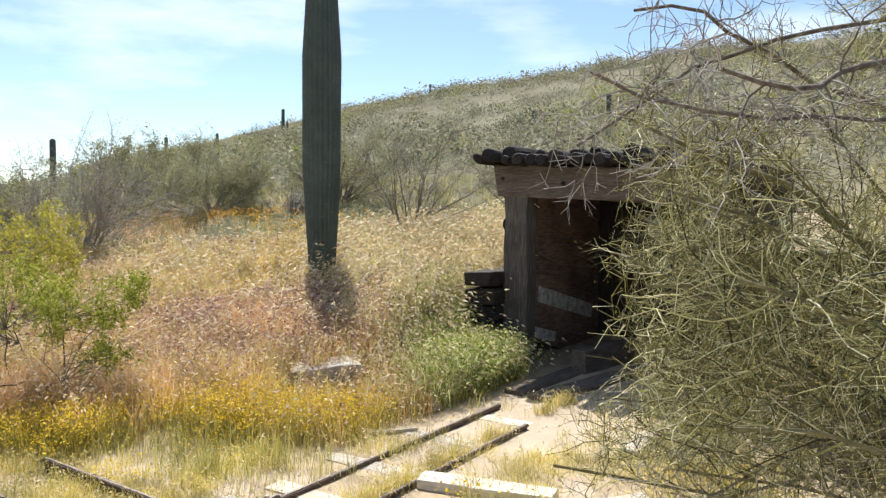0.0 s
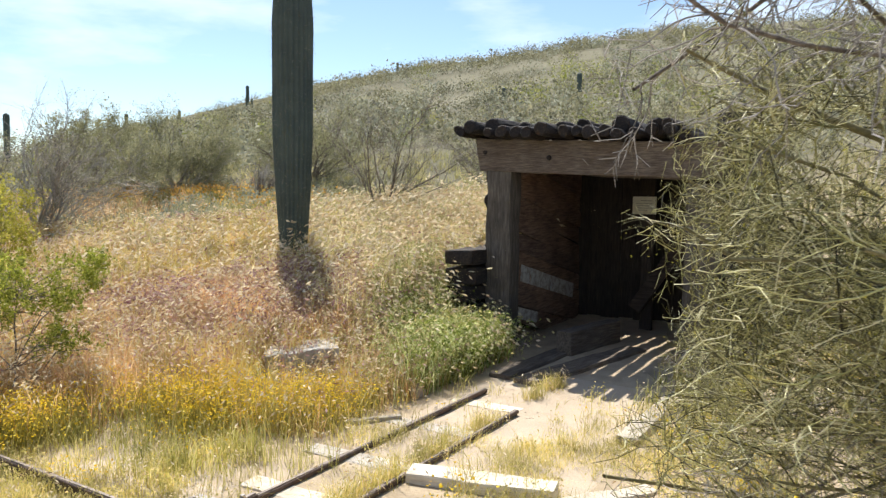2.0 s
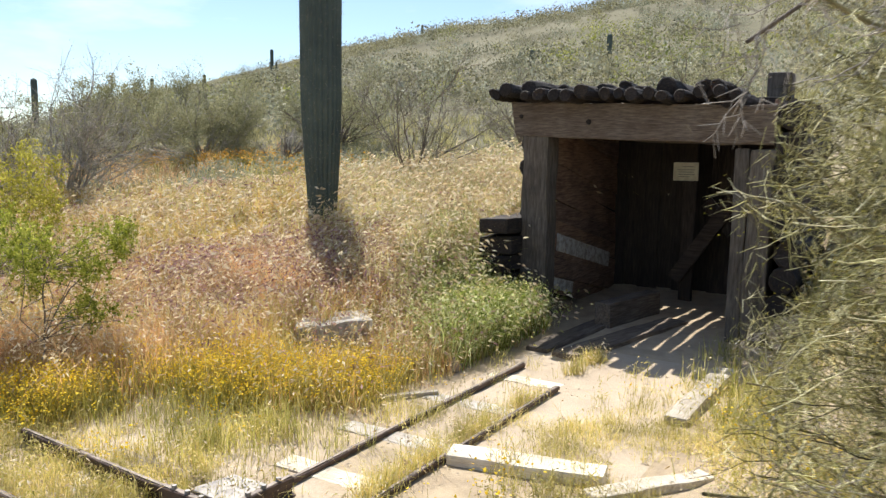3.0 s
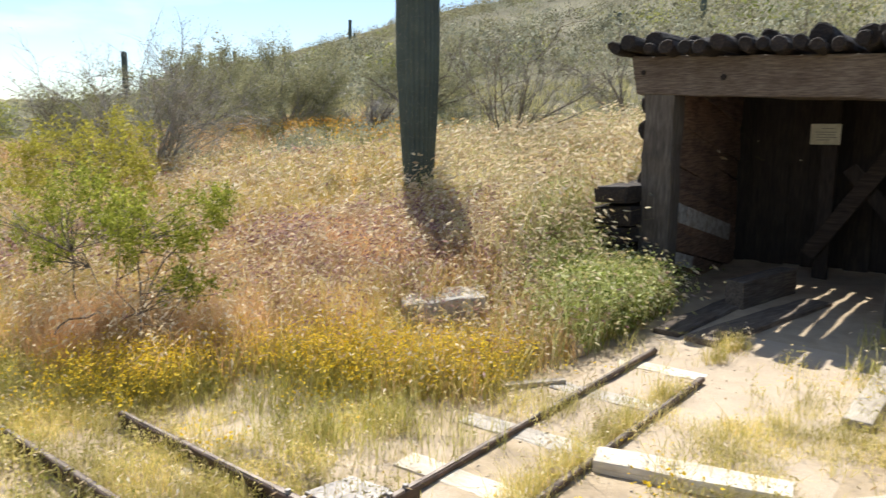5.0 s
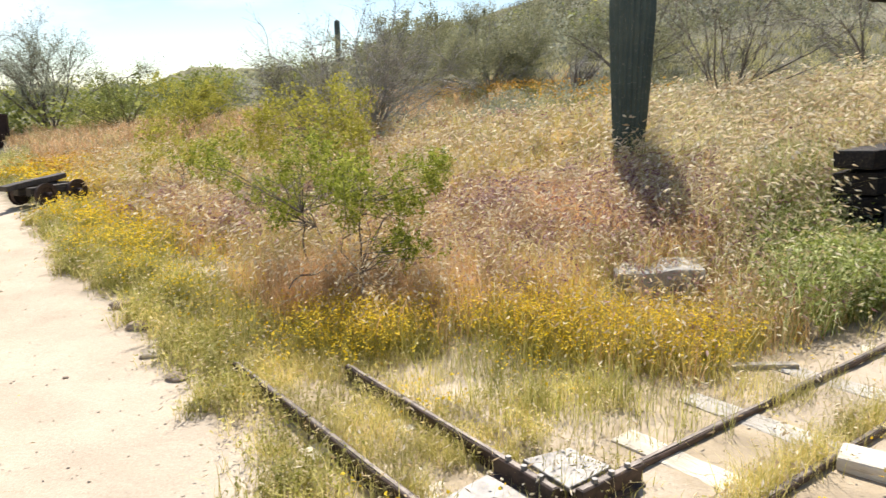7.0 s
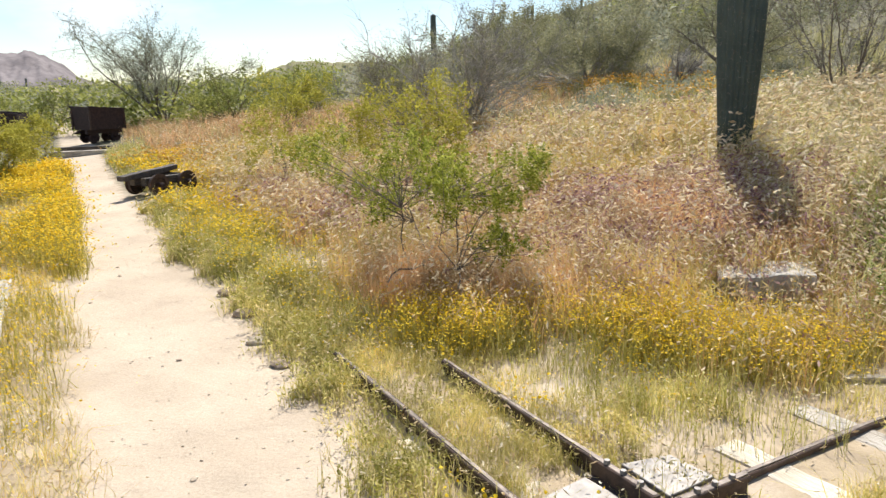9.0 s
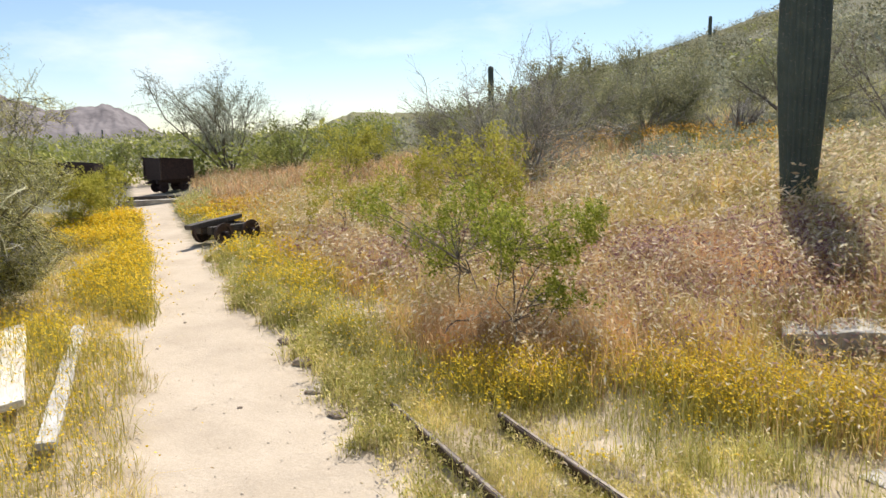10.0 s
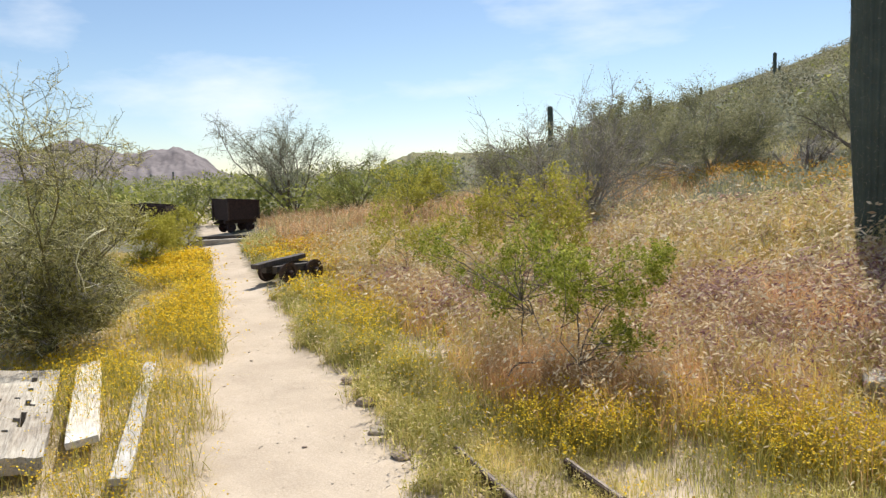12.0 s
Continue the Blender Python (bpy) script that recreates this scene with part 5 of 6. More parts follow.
def clear_of_path(p):
    """Branches keep off the walker's way and the open view past the tree."""
    x, y, z = p[:, 0], p[:, 1], p[:, 2]
    edge = 1.45 + (y - 1.21) * 0.30 + 0.11 * np.sin(z * 7.0 + y * 4) + 0.15 * smooth(z, 1.46, 1.62) + 0.12 * (1 - smooth(z, 0.45, 0.8))
    return bool(np.all((x > edge) & (x > 1.80) & (x > 1.12 + (y - 1.76) * 0.56) & (z > 0.04)))


lg = np.random.default_rng(5)
near_limbs = [((-1.0, -0.10, 0.95), 2.9, 0.034), ((-1.0, -0.05, 0.75), 2.8, 0.024)]
for k in range(66):
    near_limbs.append(((-1.0, float(lg.uniform(-0.75, 0.35)), float(lg.uniform(-0.12, 1.45))), float(lg.uniform(1.9, 2.7)), float(lg.uniform(0.006, 0.011))))
near_limbs += [((math.cos(a), math.sin(a), float(lg.uniform(0.3, 1.0))), 2.0, 0.03) for a in (-0.9, -0.2, 0.5, 1.1, -1.5)]
palo_verde("palo_verde_tree", 4.05, 3.05, "near palo verde tree with dense thorny yellow-green twigs", 51, near_limbs, clear_of_path, 0.0014, 34, 15, 0.7, 0.5, 0.56, 0.35, 0.006, 0.12)


def bough(tree, seed, start, d, length, r):
    """A bare grey-brown bough with crooked dead twigs."""
    g = np.random.default_rng(seed)
    at = np.array(tree.matrix_world.translation)
    b = limb(g, np.array(start) - at, d, length, r, 0.004, 0.42, 0.1, 11)
    V, Q = tubes([b], 7)
    ob = array_mesh("bough", V, Q, None, M_BARK, tree, "bare grey-brown bough", shade=True)
    W = []
    for t in fork(g, b, 13, 0.25, 1.0, 0.95, 0.27, min(0.003, r * 0.4), 0.0011, 0.8, 0.0, 6):
        W.append(t)
        for q in fork(g, t, 6, 0.2, 1.0, 0.95, 0.13, 0.0014, 0.0008, 0.7, 0.0, 3):
            W.append(q)
            W += fork(g, q, 2, 0.3, 1.0, 1.0, 0.045, 0.0013, 0.0007, 0.2, 0, 1)
    W = [w for w in W if np.all(w[0][:, 0] + at[0] > 1.62 + (w[0][:, 1] + at[1] - 2.0) * 0.2)]
    V, Q = tubes(W, 3)
    tagged(array_mesh("twig_tangle", V, Q, None, M_DEAD, ob, "crooked bare twigs"), kind="stuff")


near_tree = bpy.data.objects["palo_verde_tree"]
bough(near_tree, 3, (3.2, 3.0, 1.98), (-1.0, -0.05, 0.12), 1.45, 0.012)
bough(near_tree, 4, (3.3, 3.2, 1.80), (-1.0, 0.02, 0.24), 1.50, 0.010)
bough(near_tree, 5, (3.2, 2.7, 1.05), (-1.0, 0.10, 0.05), 1.05, 0.0028)
bough(near_tree, 6, (3.2, 2.6, 0.75), (-1.0, -0.05, -0.02), 0.95, 0.0028)
bough(near_tree, 8, (2.75, 2.7, 1.86), (-1.0, -0.06, 0.10), 0.95, 0.006)
bough(near_tree, 7, (3.3, 2.9, 2.22), (-1.0, 0.0, 0.06), 1.55, 0.009)

left_limbs = [((math.cos(a), math.sin(a), float(lg.uniform(0.3, 2.4))), float(lg.uniform(1.9, 2.6)), 0.017) for a in np.linspace(0, 2 * PI, 33)[:-1]]
palo_verde("palo_verde_bush", -6.75, 5.2, "spreading palo verde bush beside the footpath", 52, left_limbs,
           lambda p: bool(np.all((across(p[:, 0], p[:, 1]) < -1.1 - 0.25 * np.sin(p[:, 2] * 9)) & (p[:, 2] > 0.1) & (p[:, 0] < -5.15 - 0.3 * np.sin(p[:, 2] * 6)))), 0.0032, 19, 12, 0.12, 0.35, 1.15, 1.0, 0.022)
palo_verde("palo_verde_bush", -11.2, 5.6, "spreading palo verde bush beside the footpath", 53, [((d[0], d[1], d[2] * 0.8), L * 0.9, r) for d, L, r in left_limbs[::3]],
           lambda p: bool(np.all((across(p[:, 0], p[:, 1]) < -0.9) & (p[:, 2] > 0.1))), 0.006, 13, 9, 0.4, 0.3, 1.2)

# scrub on the hillside and across the valley
def scrub(name, seed, n, az0, az1, r0, r1, size, mat, label, flat=0.75, leaf=0.16, per=70):
    g = np.random.default_rng(seed)
    az = np.radians(g.uniform(az0, az1, n))
    r = np.sqrt(g.uniform(r0 ** 2, r1 ** 2, n)) if r1 < 60 else r0 * (r1 / r0) ** g.uniform(0, 1, n)
    x, y = 0.9 - np.sin(az) * r, 1.5 + np.cos(az) * r
    z = hgt(x, y)
    s = size * (0.35 + 1.3 * g.uniform(0, 1, n) ** 2.2)
    v = g.normal(0, 1, (n, per, 3))
    v *= (g.uniform(0, 1, (n, per, 1)) ** 0.4) / np.linalg.norm(v, axis=2, keepdims=True)
    lob = 0.7 + 0.6 * g.uniform(0, 1, (n, per, 1))
    p = np.stack([x, y, z + s * flat * 0.75], 1)[:, None, :] + v * lob * s[:, None, None] * np.array((1, 1, flat))
    p = p.reshape(-1, 3)
    sz = np.repeat(s, per)[:, None] * leaf * g.uniform(0.6, 1.5, (n * per, 1))
    a = g.normal(0, 1, (n * per, 3))
    a /= np.linalg.norm(a, axis=1, keepdims=True)
    b = np.cross(a, g.normal(0, 1, (n * per, 3)))
    b /= np.linalg.norm(b, axis=1, keepdims=True)
    V = np.stack([p - a * sz, p + a * sz * 0.8 + b * sz * 0.6, p + a * sz * 0.5 - b * sz * 0.7], 1).reshape(-1, 3)
    ob = array_mesh(name, V, None, np.arange(len(V)).reshape(-1, 3), mat)
    return tagged(ob, label, "scrub", kind="stuff")


scrub("hillside_scrub", 61, 2800, -75, 34, 24, 150, 0.70, M_SCRUB, "scattered olive scrub over the hillside", 0.7, 0.075, 115)
scrub("hillside_grey_scrub", 62, 1300, -75, 34, 22, 150, 0.75, M_SAGE, "scattered grey-green brush over the hillside", 0.6, 0.075, 110)
scrub("hillside_green_scrub", 63, 420, -75, 40, 24, 140, 0.8, M_VALLEY, "green palo verde clumps over the hillside", 0.8, 0.055, 210)
scrub("ridge_scrub", 69, 2200, -75, 34, 75, 150, 1.0, M_SCRUB, "dark brush up to the ridge of the hill", 0.7, 0.075, 100)
scrub("valley_scrub", 64, 1900, 36, 100, 24, 300, 0.72, M_VALLEY, "dense green scrub across the valley floor", 0.8, 0.10, 90)
scrub("valley_grey_scrub", 65, 420, 34, 100, 25, 120, 0.65, M_SAGE, "grey brush across the valley floor", 0.7, 0.08, 120)
scrub("horizon_scrub", 68, 900, 36, 100, 300, 1800, 2.6, M_VALLEY, "hazy green scrub out to the horizon", 0.5, 0.12, 60)
scrub("field_sage", 66, 150, 2, 32, 11.5, 19, 0.26, M_SAGE, "low grey-green sage at the back of the field", 0.55, 0.075, 260)
scrub("sage_mat", 70, 190, 6, 20, 10.2, 14, 0.17, M_SAGE, "mat of pale grey-green sage behind the grass", 0.6, 0.075, 200)
scrub("slope_sage", 67, 120, -30, 6, 10.5, 22, 0.30, M_SCRUB, "low green brush on the slope behind the shed", 0.6, 0.05, 420)


# ---- grasses and flowers ----
def scatter(seed, n, x0, x1, y0, y1, density):
    """Up to n places drawn from a rectangle by a density between 0 and 1."""
    g = np.random.default_rng(seed)
    X, Y = [], []
    got = 0
    while got < n:
        x, y = g.uniform(x0, x1, n), g.uniform(y0, y1, n)
        ok = g.uniform(0, 1, n) < density(x, y)
        X.append(x[ok])
        Y.append(y[ok])
        got += ok.sum()
        if ok.sum() == 0:
            break
    return g, np.concatenate(X)[:n], np.concatenate(Y)[:n]


def in_shed(x, y):
    e = (x - 2.93) * NR[0] + (y - 8.07) * NR[1]
    d = (x - 2.93) * DR[0] + (y - 8.07) * DR[1]
    return (np.abs(e) < 1.42) & (d > -0.25) & (d < 2.7)


def open_ground(x, y):
    """1 where grass may grow, thinning to 0 on the footpath, between the rails and in front of the shed."""
    u, w = across(x, y), beside(x, y)
    rag = fbm(x * 2.3, y * 2.3, 31) * 0.5
    k = smooth(np.abs(u) + rag + 0.03 * np.clip(-x - 3, 0, 5), 0.44, 0.62)
    k = k * np.where(in_shed(x, y), 0, 1)
    lane = (np.abs(w - 0.17) < 0.34 + rag * 0.6) & (u > 0.7)
    px, py = x - CORNER[0], y - CORNER[1]
    k = k * np.where((px * DR[0] + py * DR[1] > 3.25) & (w > -0.5) & (w < 1.4), 0, 1)
    apron = (w > 0.45) & (w < 1.3) & (u > 0.9)
    k = k * np.where(np.hypot(x + 7.9, y - 9.35) < 1.0, 0.06, 1)
    k = k * np.where(np.hypot(x - 0.42, (y - 6.55) * 1.3) < 0.36, 0.10, 1)
    return k * np.where(lane, np.where(u > 1.8, 0.05, 0.3), 1) * np.where(apron, np.where(u > 2.6, 0.5, 0.75), 1)


def field(x, y):
    """1 in the tall-grass field up the slope."""
    u = across(x, y)
    return open_ground(x, y) * (1 - smooth(beside(x, y), -0.95, -0.45) * (1 - smooth(u, 5.5, 7.0))) * smooth(u + fbm(x * 1.5, y * 1.5, 33) * 0.6, 1.25 + 0.9 * smooth(x, -2.2, 0.5), 2.2 + 0.9 * smooth(x, -2.2, 0.5))


def pinkness(x, y):
    k = smooth(fbm(x * 0.55, y * 0.55, 35), -0.14, 0.10)
    core = np.exp(-(((x + 0.4) / 1.7) ** 2 + ((y - 7.9) / 1.1) ** 2))
    core2 = np.exp(-(((x + 4.5) / 2.5) ** 2 + ((y - 8.6) / 0.9) ** 2))
    return np.clip(k * 0.28 + core * 0.9 + core2 * 0.6, 0, 1)


def paleness(x, y):
    return np.clip(smooth(x + 0.25 * y, 2.1, 3.3) * smooth(y, 6.8, 7.8), 0, 1)


def grass(name, seed, n, rect, density, h0, h1, width, mat, label, lean=0.35, head=None, head_share=0.5, head_len=0.035, head_w=0.005, sink=0.01):
    tuft = 8
    g, x, y = scatter(seed, n // tuft, *rect, density)
    big = np.repeat(g.uniform(0.6, 1.25, len(x)), tuft)
    x, y = np.repeat(x, tuft), np.repeat(y, tuft)
    x, y = x + g.normal(0, 0.03, len(x)), y + g.normal(0, 0.03, len(y))
    z = hgt(x, y) - sink
    tall = g.uniform(h0, h1, len(x)) * (0.75 + 0.5 * vnoise(x * 1.7, y * 1.7, seed)) * big
    dist = np.hypot(x - 0.9, y - 1.6)
    V, Q, T, tips, wind = blades(g, x, y, z, tall, width * np.clip(dist / 6.0, 0.75, 2.6), lean)
    if head is None:
        return tagged(array_mesh(name, V, Q, T, mat), label, "grass", kind="stuff")
    ob = array_mesh(name, V, Q, T, mat)
    tagged(ob, label, "grass", kind="stuff")
    pick = g.uniform(0, 1, len(x)) < head_share
    s = np.clip(dist[pick] / 6.0, 0.8, 1.5)
    HV, HQ = heads(g, tips[pick], wind[pick], head_len * s, head_w * s)
    hob = array_mesh("seed_heads", HV, HQ, None, head, ob)
    tagged(hob, kind="stuff")
    return ob


NEAR = (-10, 4.5, 3.2, 13.0)
grass("golden_grass", 71, 78000, NEAR, lambda x, y: field(x, y) * (1 - 0.8 * pinkness(x, y)) * (1 - 0.7 * paleness(x, y)) * (1 - 0.65 * smooth(across(x, y), 5.2, 7.0)), 0.20, 0.42, 0.0048, M_GOLD, "golden dry grass covering the field", 0.38, M_HEAD, 0.20, 0.048, 0.0068)
grass("reddish_brome", 72, 84000, NEAR, lambda x, y: field(x, y) * pinkness(x, y) * (1 - 0.7 * paleness(x, y)), 0.18, 0.36, 0.0044, M_PINK, "reddish dry brome with pale drooping heads", 0.42, M_HEAD, 0.24, 0.052, 0.0072)
grass("tall_brome", 85, 5000, (-3.6, 0.2, 5.4, 7.0), lambda x, y: open_ground(x, y) * smooth(across(x, y), 1.2, 1.7) * np.exp(-(((x + 1.8) / 0.95) ** 2 + ((y - 6.12) / 0.32) ** 2)), 0.24, 0.44, 0.0042, M_PINK, "tall reddish brome around the creosote bush", 0.4, M_HEAD, 0.3, 0.052, 0.007)
grass("purple_brome", 73, 34000, NEAR, lambda x, y: field(x, y) * pinkness(x, y) ** 2, 0.18, 0.34, 0.004, M_PINK, "purplish seed heads among the dry brome", 0.45, M_PURPLE, 0.8, 0.045, 0.0075)
grass("oat_grass", 74, 58000, NEAR, lambda x, y: field(x, y) * (0.05 + 0.95 * paleness(x, y)), 0.25, 0.50, 0.0045, M_STRAW, "pale wild oats between saguaro and shed", 0.45, M_HEAD, 0.4, 0.052, 0.008)
grass("far_grass", 75, 40000, (-22, 12, 8, 24), lambda x, y: open_ground(x, y) * smooth(across(x, y), 0.6, 2.5) * smooth(np.hypot(x - 0.9, y - 1.6), 7.4, 9.5) * (0.4 + 0.6 * vnoise(x * 0.7, y * 0.7, 5)), 0.14, 0.32, 0.0052, M_FARGRASS, "olive dry grass on the upper field", 0.4)
grass("far_brome", 76, 30000, (-20, 3, 9, 20), lambda x, y: open_ground(x, y) * smooth(across(x, y), 0.8, 2.0) * smooth(-x, 2, 6) * smooth(np.hypot(x - 0.9, y - 1.6), 8.5, 10), 0.18, 0.36, 0.0052, M_PINK, "reddish dry grass along the far path", 0.4, M_HEAD, 0.25)
grass("track_grass", 77, 27000, (-3.2, 4.2, 2.6, 7.2), lambda x, y: open_ground(x, y) * (1 - field(x, y)) * smooth(across(x, y) + 0.1, 0.5, 0.7) * smooth(fbm(x * 2.1, y * 2.1, 41), -0.04, 0.14) * (1 - 0.35 * smooth(x, 0.2, 0.8)), 0.03, 0.14, 0.0036, M_SHORT, "short dry grass between the mine tracks", 0.6)
grass("track_tufts", 78, 3600, (-3.2, 4.2, 2.6, 7.2), lambda x, y: open_ground(x, y) * (1 - field(x, y)) * smooth(across(x, y), 0.45, 0.7) * smooth(fbm(x * 3.1, y * 3.1, 43), 0.04, 0.16), 0.10, 0.24, 0.004, M_SHORT, "taller straw tufts among the rails", 0.5, M_HEAD, 0.3)
grass("path_edge_grass", 79, 15000, (-14, 0, 3.0, 14), lambda x, y: open_ground(x, y) * smooth(across(x, y) + fbm(x * 2, y * 2, 45) * 0.5, 0.45, 0.62) * (1 - smooth(across(x, y), 0.9, 1.5)) * smooth(-x, 1.2, 2.2), 0.08, 0.26, 0.0048, M_GREEN, "green and straw weeds edging the footpath", 0.5, M_HEAD, 0.12)
grass("left_bank_grass", 80, 64000, (-16, -1.4, 0.5, 11), lambda x, y: smooth(-across(x, y) + fbm(x * 2, y * 2, 46) * 0.5, 0.48, 0.68) * (1 - smooth(-across(x, y), 2.6, 4.5)), 0.05, 0.17, 0.0045, M_GOLD, "straw-coloured grass on the lower side of the path", 0.75, M_HEAD, 0.10)
grass("behind_walker_grass", 81, 16000, (-4, 6, -6, 3.0), lambda x, y: smooth(np.abs(across(x, y) + 0.4), 0.9, 1.3) * 0.8, 0.05, 0.18, 0.006, M_SHORT, "short dry grass on the near bank", 0.5)
grass("shed_weeds", 82, 7000, (0.6, 3.0, 6.2, 9.2), lambda x, y: open_ground(x, y) * np.exp(-(((x - 1.72) / 0.42) ** 2 + ((y - 7.5) / 0.8) ** 2)) * (1 - smooth(beside(x, y), -0.72, -0.5)), 0.20, 0.46, 0.007, M_LUSH, "lush green weeds against the shed post", 0.45, M_STRAW, 0.35, 0.035, 0.008)
grass("right_bank_weeds", 83, 9500, (2.9, 5.5, 4.2, 7.8), lambda x, y: smooth(beside(x, y), 0.75, 1.1) * np.where(in_shed(x, y), 0, 1) * smooth(fbm(x * 1.8, y * 1.8, 48), -0.12, 0.12), 0.08, 0.26, 0.006, M_GREEN, "green weeds beside the shed entrance", 0.5, M_HEAD, 0.1)
grass("field_greens", 84, 26000, NEAR, lambda x, y: field(x, y) * smooth(fbm(x * 1.3, y * 1.3, 49), 0.0, 0.2), 0.15, 0.32, 0.0055, M_GREEN, "green herbs scattered through the dry grass", 0.5)


def herbs(name, seed, n, rect, density, h, size, mat, label):
    """Leafy annuals: upright sprigs with many small leaves."""
    g, x, y = scatter(seed, n, *rect, density)
    z = hgt(x, y)
    tall = h * g.uniform(0.5, 1.2, n)
    V, Q, T, tips, wind = blades(g, x, y, z, tall, np.full(n, 0.006), 0.3)
    ob = array_mesh(name, V, Q, T, mat)
    tagged(ob, label, "weeds", kind="stuff")
    k = g.uniform(0.15, 1.0, (n, 12, 1))
    p = np.stack([x, y, z], 1)[:, None, :] * (1 - k) + tips[:, None, :] * k
    LV, LQ = leaves_at(g, p.reshape(-1, 3), size, 1, 0.022, 0.45)
    tagged(array_mesh("leaf_mass", LV, None, LQ, mat, ob), kind="stuff")
    return ob


herbs("shed_herbs", 101, 2600, (0.7, 2.4, 6.3, 9.0), lambda x, y: open_ground(x, y) * np.exp(-(((x - 1.72) / 0.42) ** 2 + ((y - 7.5) / 0.8) ** 2)) * (1 - smooth(beside(x, y), -0.74, -0.55)), 0.42, 0.032, M_LUSH, "leafy green weeds against the shed post")
herbs("field_herbs", 102, 2600, NEAR, lambda x, y: field(x, y) * smooth(fbm(x * 1.1, y * 1.1, 57), -0.02, 0.14) * (0.4 + 0.6 * smooth(x, -1, 1.5)), 0.24, 0.024, M_GREEN, "green leafy herbs among the dry grass")
herbs("rail_herbs", 103, 2600, (-3.0, 4.4, 3.6, 7.4), lambda x, y: open_ground(x, y) * smooth(across(x, y), 0.5, 0.8) * (1 - smooth(across(x, y), 2.2, 2.8) * (1 - smooth(beside(x, y), 0.35, 0.6))) * smooth(fbm(x * 2.6, y * 2.6, 58), -0.04, 0.12), 0.10, 0.018, M_SHORT, "small straw-green weeds along the rails")
herbs("path_herbs", 104, 1500, (-13, -1.0, 3.5, 13), lambda x, y: open_ground(x, y) * smooth(across(x, y) + fbm(x * 2, y * 2, 45) * 0.5, 0.46, 0.62) * (1 - smooth(across(x, y), 0.95, 1.4)) * smooth(fbm(x * 1.8, y * 1.8, 59), -0.08, 0.1), 0.20, 0.024, M_SHORT, "leafy weeds edging the footpath")
grass("front_greens", 105, 3600, (-3.0, 1.6, 4.9, 6.6), lambda x, y: open_ground(x, y) * np.exp(-((across(x, y) - 1.95) / 0.30) ** 2) * smooth(fbm(x * 1.8, y * 1.8, 60), -0.15, 0.1), 0.12, 0.26, 0.0045, M_GREEN, "yellow-green grass at the edge of the field", 0.4, M_STRAW, 0.2)


def by_rails(x, y):
    """1 close along the rails."""
    px, py = x - CORNER[0], y - CORNER[1]
    al, sl_ = px * DL[0] + py * DL[1], px * NL[0] + py * NL[1]
    ar, sr = px * DR[0] + py * DR[1], px * NR[0] + py * NR[1]
    left = (np.minimum(np.abs(sl_ + 0.07), np.abs(sl_ + 0.37)) < 0.06) & (al > 0.35) & (al < 2.4)
    right = (np.minimum(np.abs(sr + 0.07), np.abs(sr - 0.39)) < 0.05) & (ar > 0.4) & (ar < 3.4) & (sr > 0.2)
    return np.where(left | right, smooth(fbm(x * 3.3, y * 3.3, 61), -0.08, 0.12), 0)


grass("rail_tufts", 106, 5200, (-2.6, 3.2, 3.6, 7.6), by_rails, 0.05, 0.17, 0.004, M_SHORT, "dry tufts growing against the rails", 0.5, M_HEAD, 0.15)


def flowers(name, seed, n, rect, density, h0, h1, size, label, mat=M_FLOWER, petals=True):
    """Low yellow-flowered annuals: thin stems with a small disc of petals at each top."""
    g, x, y = scatter(seed, n, *rect, density)
    z = hgt(x, y)
    tall = g.uniform(h0, h1, len(x))
    dist = np.hypot(x - 0.9, y - 1.6)
    V, Q, T, tips, wind = blades(g, x, y, z, tall, 0.004 * np.clip(dist / 5, 0.8, 2.5), 0.45)
    ob = array_mesh(name, V, Q, T, M_FLSTEM)
    tagged(ob, label, "flowers", kind="stuff")
    top = np.repeat(tips, 2, 0) + g.normal(0, 0.012, (len(tips) * 2, 3))
    m = len(top)
    nrm = g.normal(0, 0.55, (m, 3)) + np.array((0, 0, 1.0))
    nrm /= np.linalg.norm(nrm, axis=1, keepdims=True)
    a = np.cross(nrm, g.normal(0, 1, (m, 3)))
    a /= np.linalg.norm(a, axis=1, keepdims=True)
    b = np.cross(nrm, a)
    s = size * g.uniform(0.6, 1.35, (m, 1)) * np.repeat(np.clip(dist / 6, 0.85, 2.4), 2)[:, None]
    ring = [top + nrm * s * 0.25]
    for k in range(6):
        th = k * PI / 3
        rr = 1.0 if k % 2 else 0.8
        ring.append(top + (a * math.cos(th) + b * math.sin(th)) * s * rr)
    PV = np.stack(ring, 1).reshape(-1, 3)
    i = np.arange(m)[:, None] * 7
    PT = np.concatenate([i + np.array([[0, 1 + k, 1 + (k + 1) % 6]]) for k in range(6)])
    tagged(array_mesh("petals", PV, None, PT, mat, ob), kind="stuff")
    return ob


def band(x, y):
    """The flower strip behind the rails."""
    v = (y - 5.98) - 0.16 * (x - 0.0)
    return np.exp(-(v / 0.27) ** 2) * smooth(x, -1.7, -1.2) * (1 - smooth(x, 0.75, 1.15)) * smooth(fbm(x * 1.6, y * 1.6, 50), -0.22, 0.05)


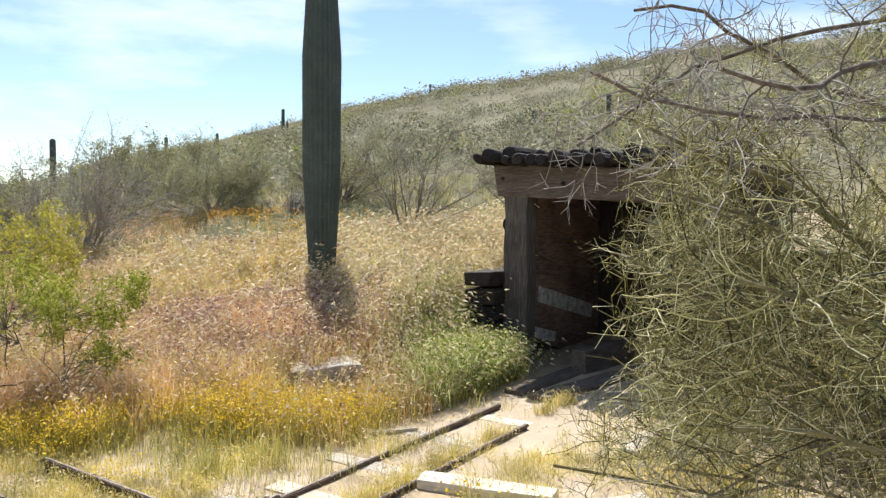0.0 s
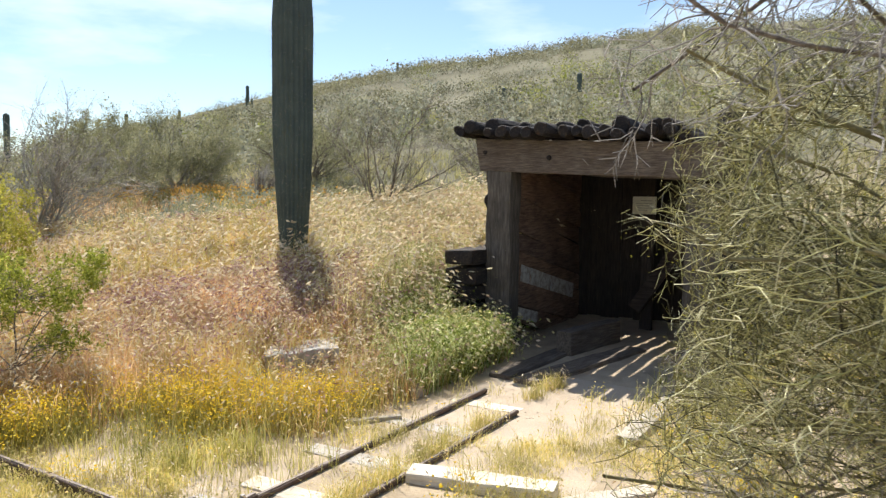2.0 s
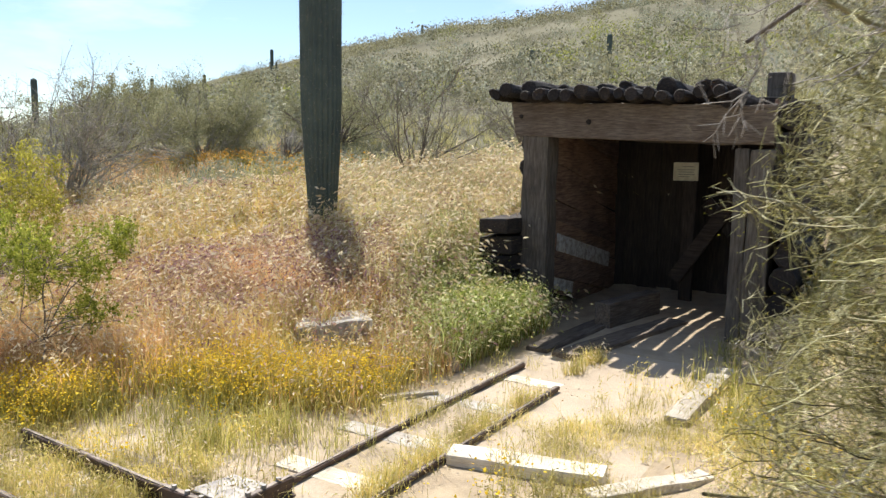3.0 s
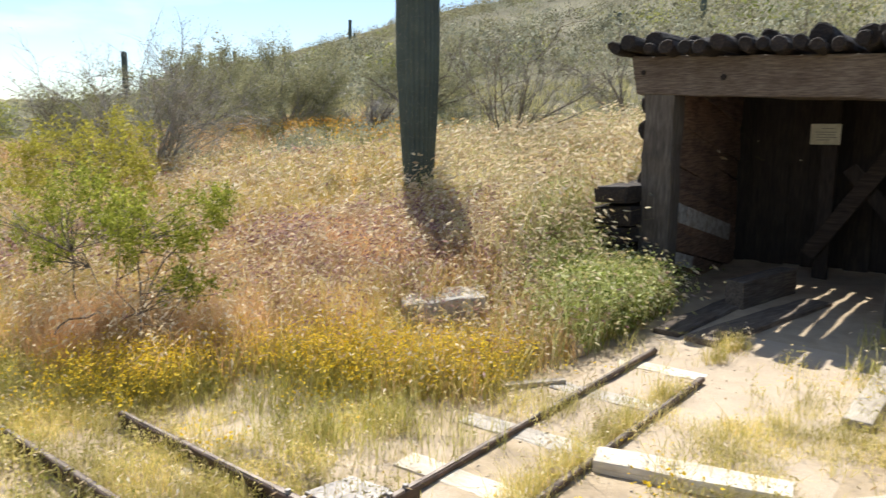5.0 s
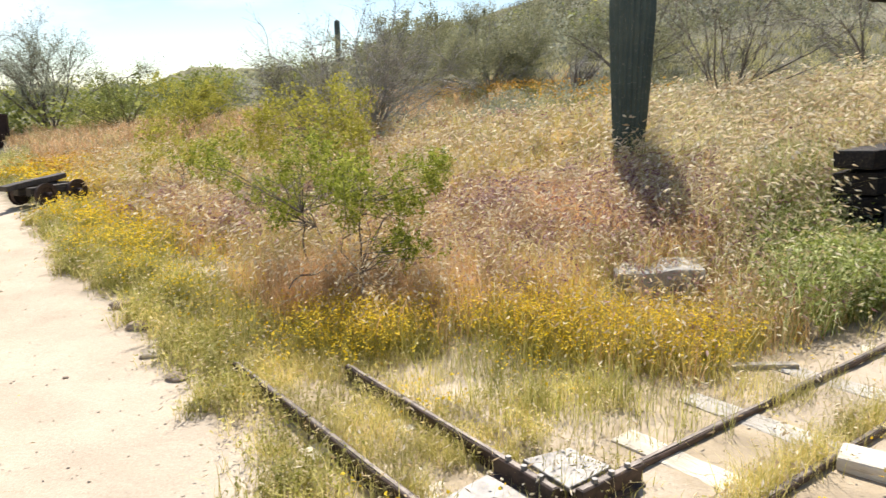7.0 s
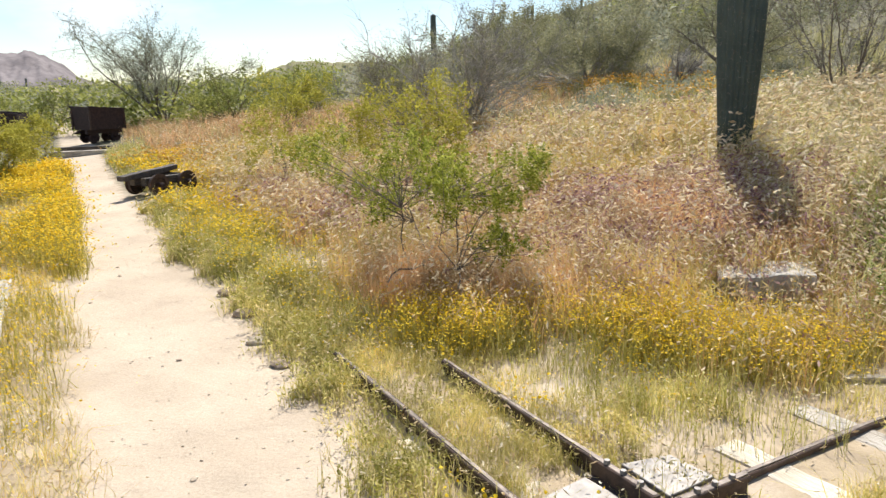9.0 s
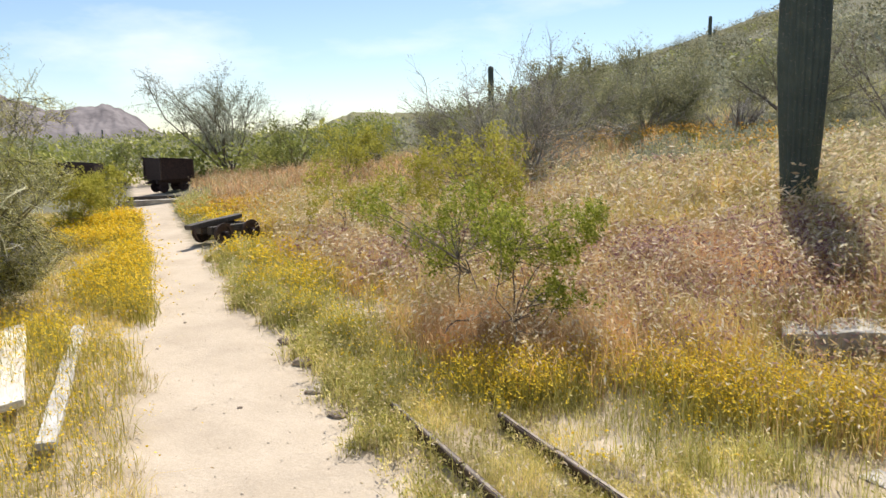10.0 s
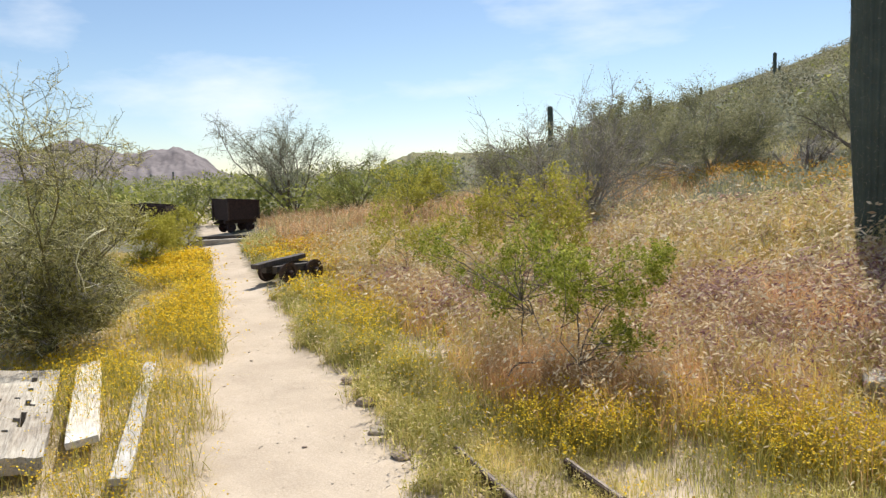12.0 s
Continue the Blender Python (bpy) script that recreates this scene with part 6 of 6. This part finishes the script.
flowers("yellow_flowers", 91, 7800, (-2, 1.4, 5.2, 6.9), band, 0.10, 0.30, 0.0070, "strip of small yellow flowers behind the rails")
flowers("path_flowers", 92, 10000, (-13, -2.2, 2.8, 11), lambda x, y: smooth(-across(x, y) + 0.26 * smooth(-x, 3.0, 6.0) + fbm(x * 1.7, y * 1.7, 51) * 0.4, 0.50, 0.70) * (1 - smooth(-across(x, y), 1.0, 1.9)) * smooth(fbm(x * 1.1, y * 1.1, 52), -0.12, 0.08) * (0.25 + 0.75 * smooth(-x, 3.6, 5.0)), 0.12, 0.34, 0.0070, "yellow flowers crowding the lower path edge")
flowers("field_flowers", 93, 2800, (-11, -1.5, 5.5, 13), lambda x, y: open_ground(x, y) * smooth(across(x, y), 0.7, 0.95) * (1 - smooth(across(x, y), 1.35, 2.0)) * smooth(fbm(x * 0.9, y * 0.9, 53), -0.12, 0.06), 0.12, 0.32, 0.008, "yellow flowers along the upper path edge")
flowers("orange_flowers", 94, 2200, (-14, 0, 8, 20), lambda x, y: open_ground(x, y) * np.clip(np.exp(-(((x + 10.3) / 1.3) ** 2 + ((y - 12.1) / 0.6) ** 2)) + np.exp(-(((x + 3.6) / 1.6) ** 2 + ((y - 17.0) / 0.5) ** 2)) + 0.9 * np.exp(-(((x + 1.2) / 0.9) ** 2 + ((y - 14.6) / 0.5) ** 2)) + 0.7 * np.exp(-(((x + 8.6) / 1.2) ** 2 + ((y - 11.4) / 0.5) ** 2)), 0, 1), 0.18, 0.36, 0.0085, "orange-yellow flower mounds at the back of the field", M_ORANGE)
flowers("track_flowers", 95, 1700, (-2.5, 4.5, 3.2, 6.5), lambda x, y: open_ground(x, y) * smooth(across(x, y), 0.6, 0.9) * smooth(fbm(x * 2.0, y * 2.0, 54), 0.05, 0.2), 0.05, 0.14, 0.009, "scattered small yellow flowers beside the track")
flowers("slab_flowers", 96, 1300, (-6.2, -2.4, 2.6, 5.5), lambda x, y: smooth(-across(x, y), 0.6, 1.0) * smooth(fbm(x * 1.6, y * 1.6, 55), -0.05, 0.12), 0.08, 0.2, 0.0078, "yellow flowers among the discarded planks")


# ---- weedy mounds along the upper edge of the footpath ----
def mound_places(seed, n, k0, k1, u0, u1):
    g = np.random.default_rng(seed)
    k, u = g.uniform(k0, k1, n), g.uniform(u0, u1, n)
    return np.stack([-1.8 - 0.827 * k + 0.563 * u, 4.25 + 0.563 * k + 0.827 * u, g.uniform(0.07, 0.17, n)], 1)


def near_mounds(C):
    return lambda x, y: np.clip(np.exp(-((x[:, None] - C[None, :, 0]) ** 2 + (y[:, None] - C[None, :, 1]) ** 2) / C[None, :, 2] ** 2).sum(1), 0, 1) * smooth(np.hypot(x + 8.4, y - 9.5), 0.7, 1.1)


EDGE = mound_places(201, 26, -1.6, 9.0, 0.50, 0.85)
FLOWERY = mound_places(202, 20, 0.2, 12.0, 0.62, 1.15)
herbs("edge_weeds", 203, 1100, (-10, 0.4, 3.0, 10), near_mounds(EDGE), 0.15, 0.022, M_GREEN, "low leafy green weed mounds edging the footpath")
grass("edge_tufts", 204, 6400, (-10, 0.4, 3.0, 10), near_mounds(EDGE), 0.05, 0.19, 0.0045, M_SHORT, "green and straw tufts edging the footpath", 0.55, M_HEAD, 0.10)
herbs("flower_mound_leaves", 205, 900, (-13, -1.5, 4.0, 12), near_mounds(FLOWERY), 0.24, 0.022, M_GREEN, "leafy green mounds under small yellow flowers")
flowers("mound_flowers", 206, 2000, (-13, -1.5, 4.0, 12), near_mounds(FLOWERY), 0.14, 0.32, 0.0068, "yellow flower mounds along the upper path edge")
grass("apron_tufts", 207, 9000, (0.6, 4.6, 3.6, 7.4), lambda x, y: smooth(beside(x, y), -0.1, 0.15) * (1 - smooth(beside(x, y), 1.3, 1.8)) * smooth(across(x, y), 0.5, 0.8) * (1 - smooth(across(x, y), 3.9, 4.3)) * smooth(fbm(x * 2.4, y * 2.4, 62), -0.04, 0.12), 0.02, 0.10, 0.004, M_SHORT, "low straw and green tufts before the shed", 0.8)
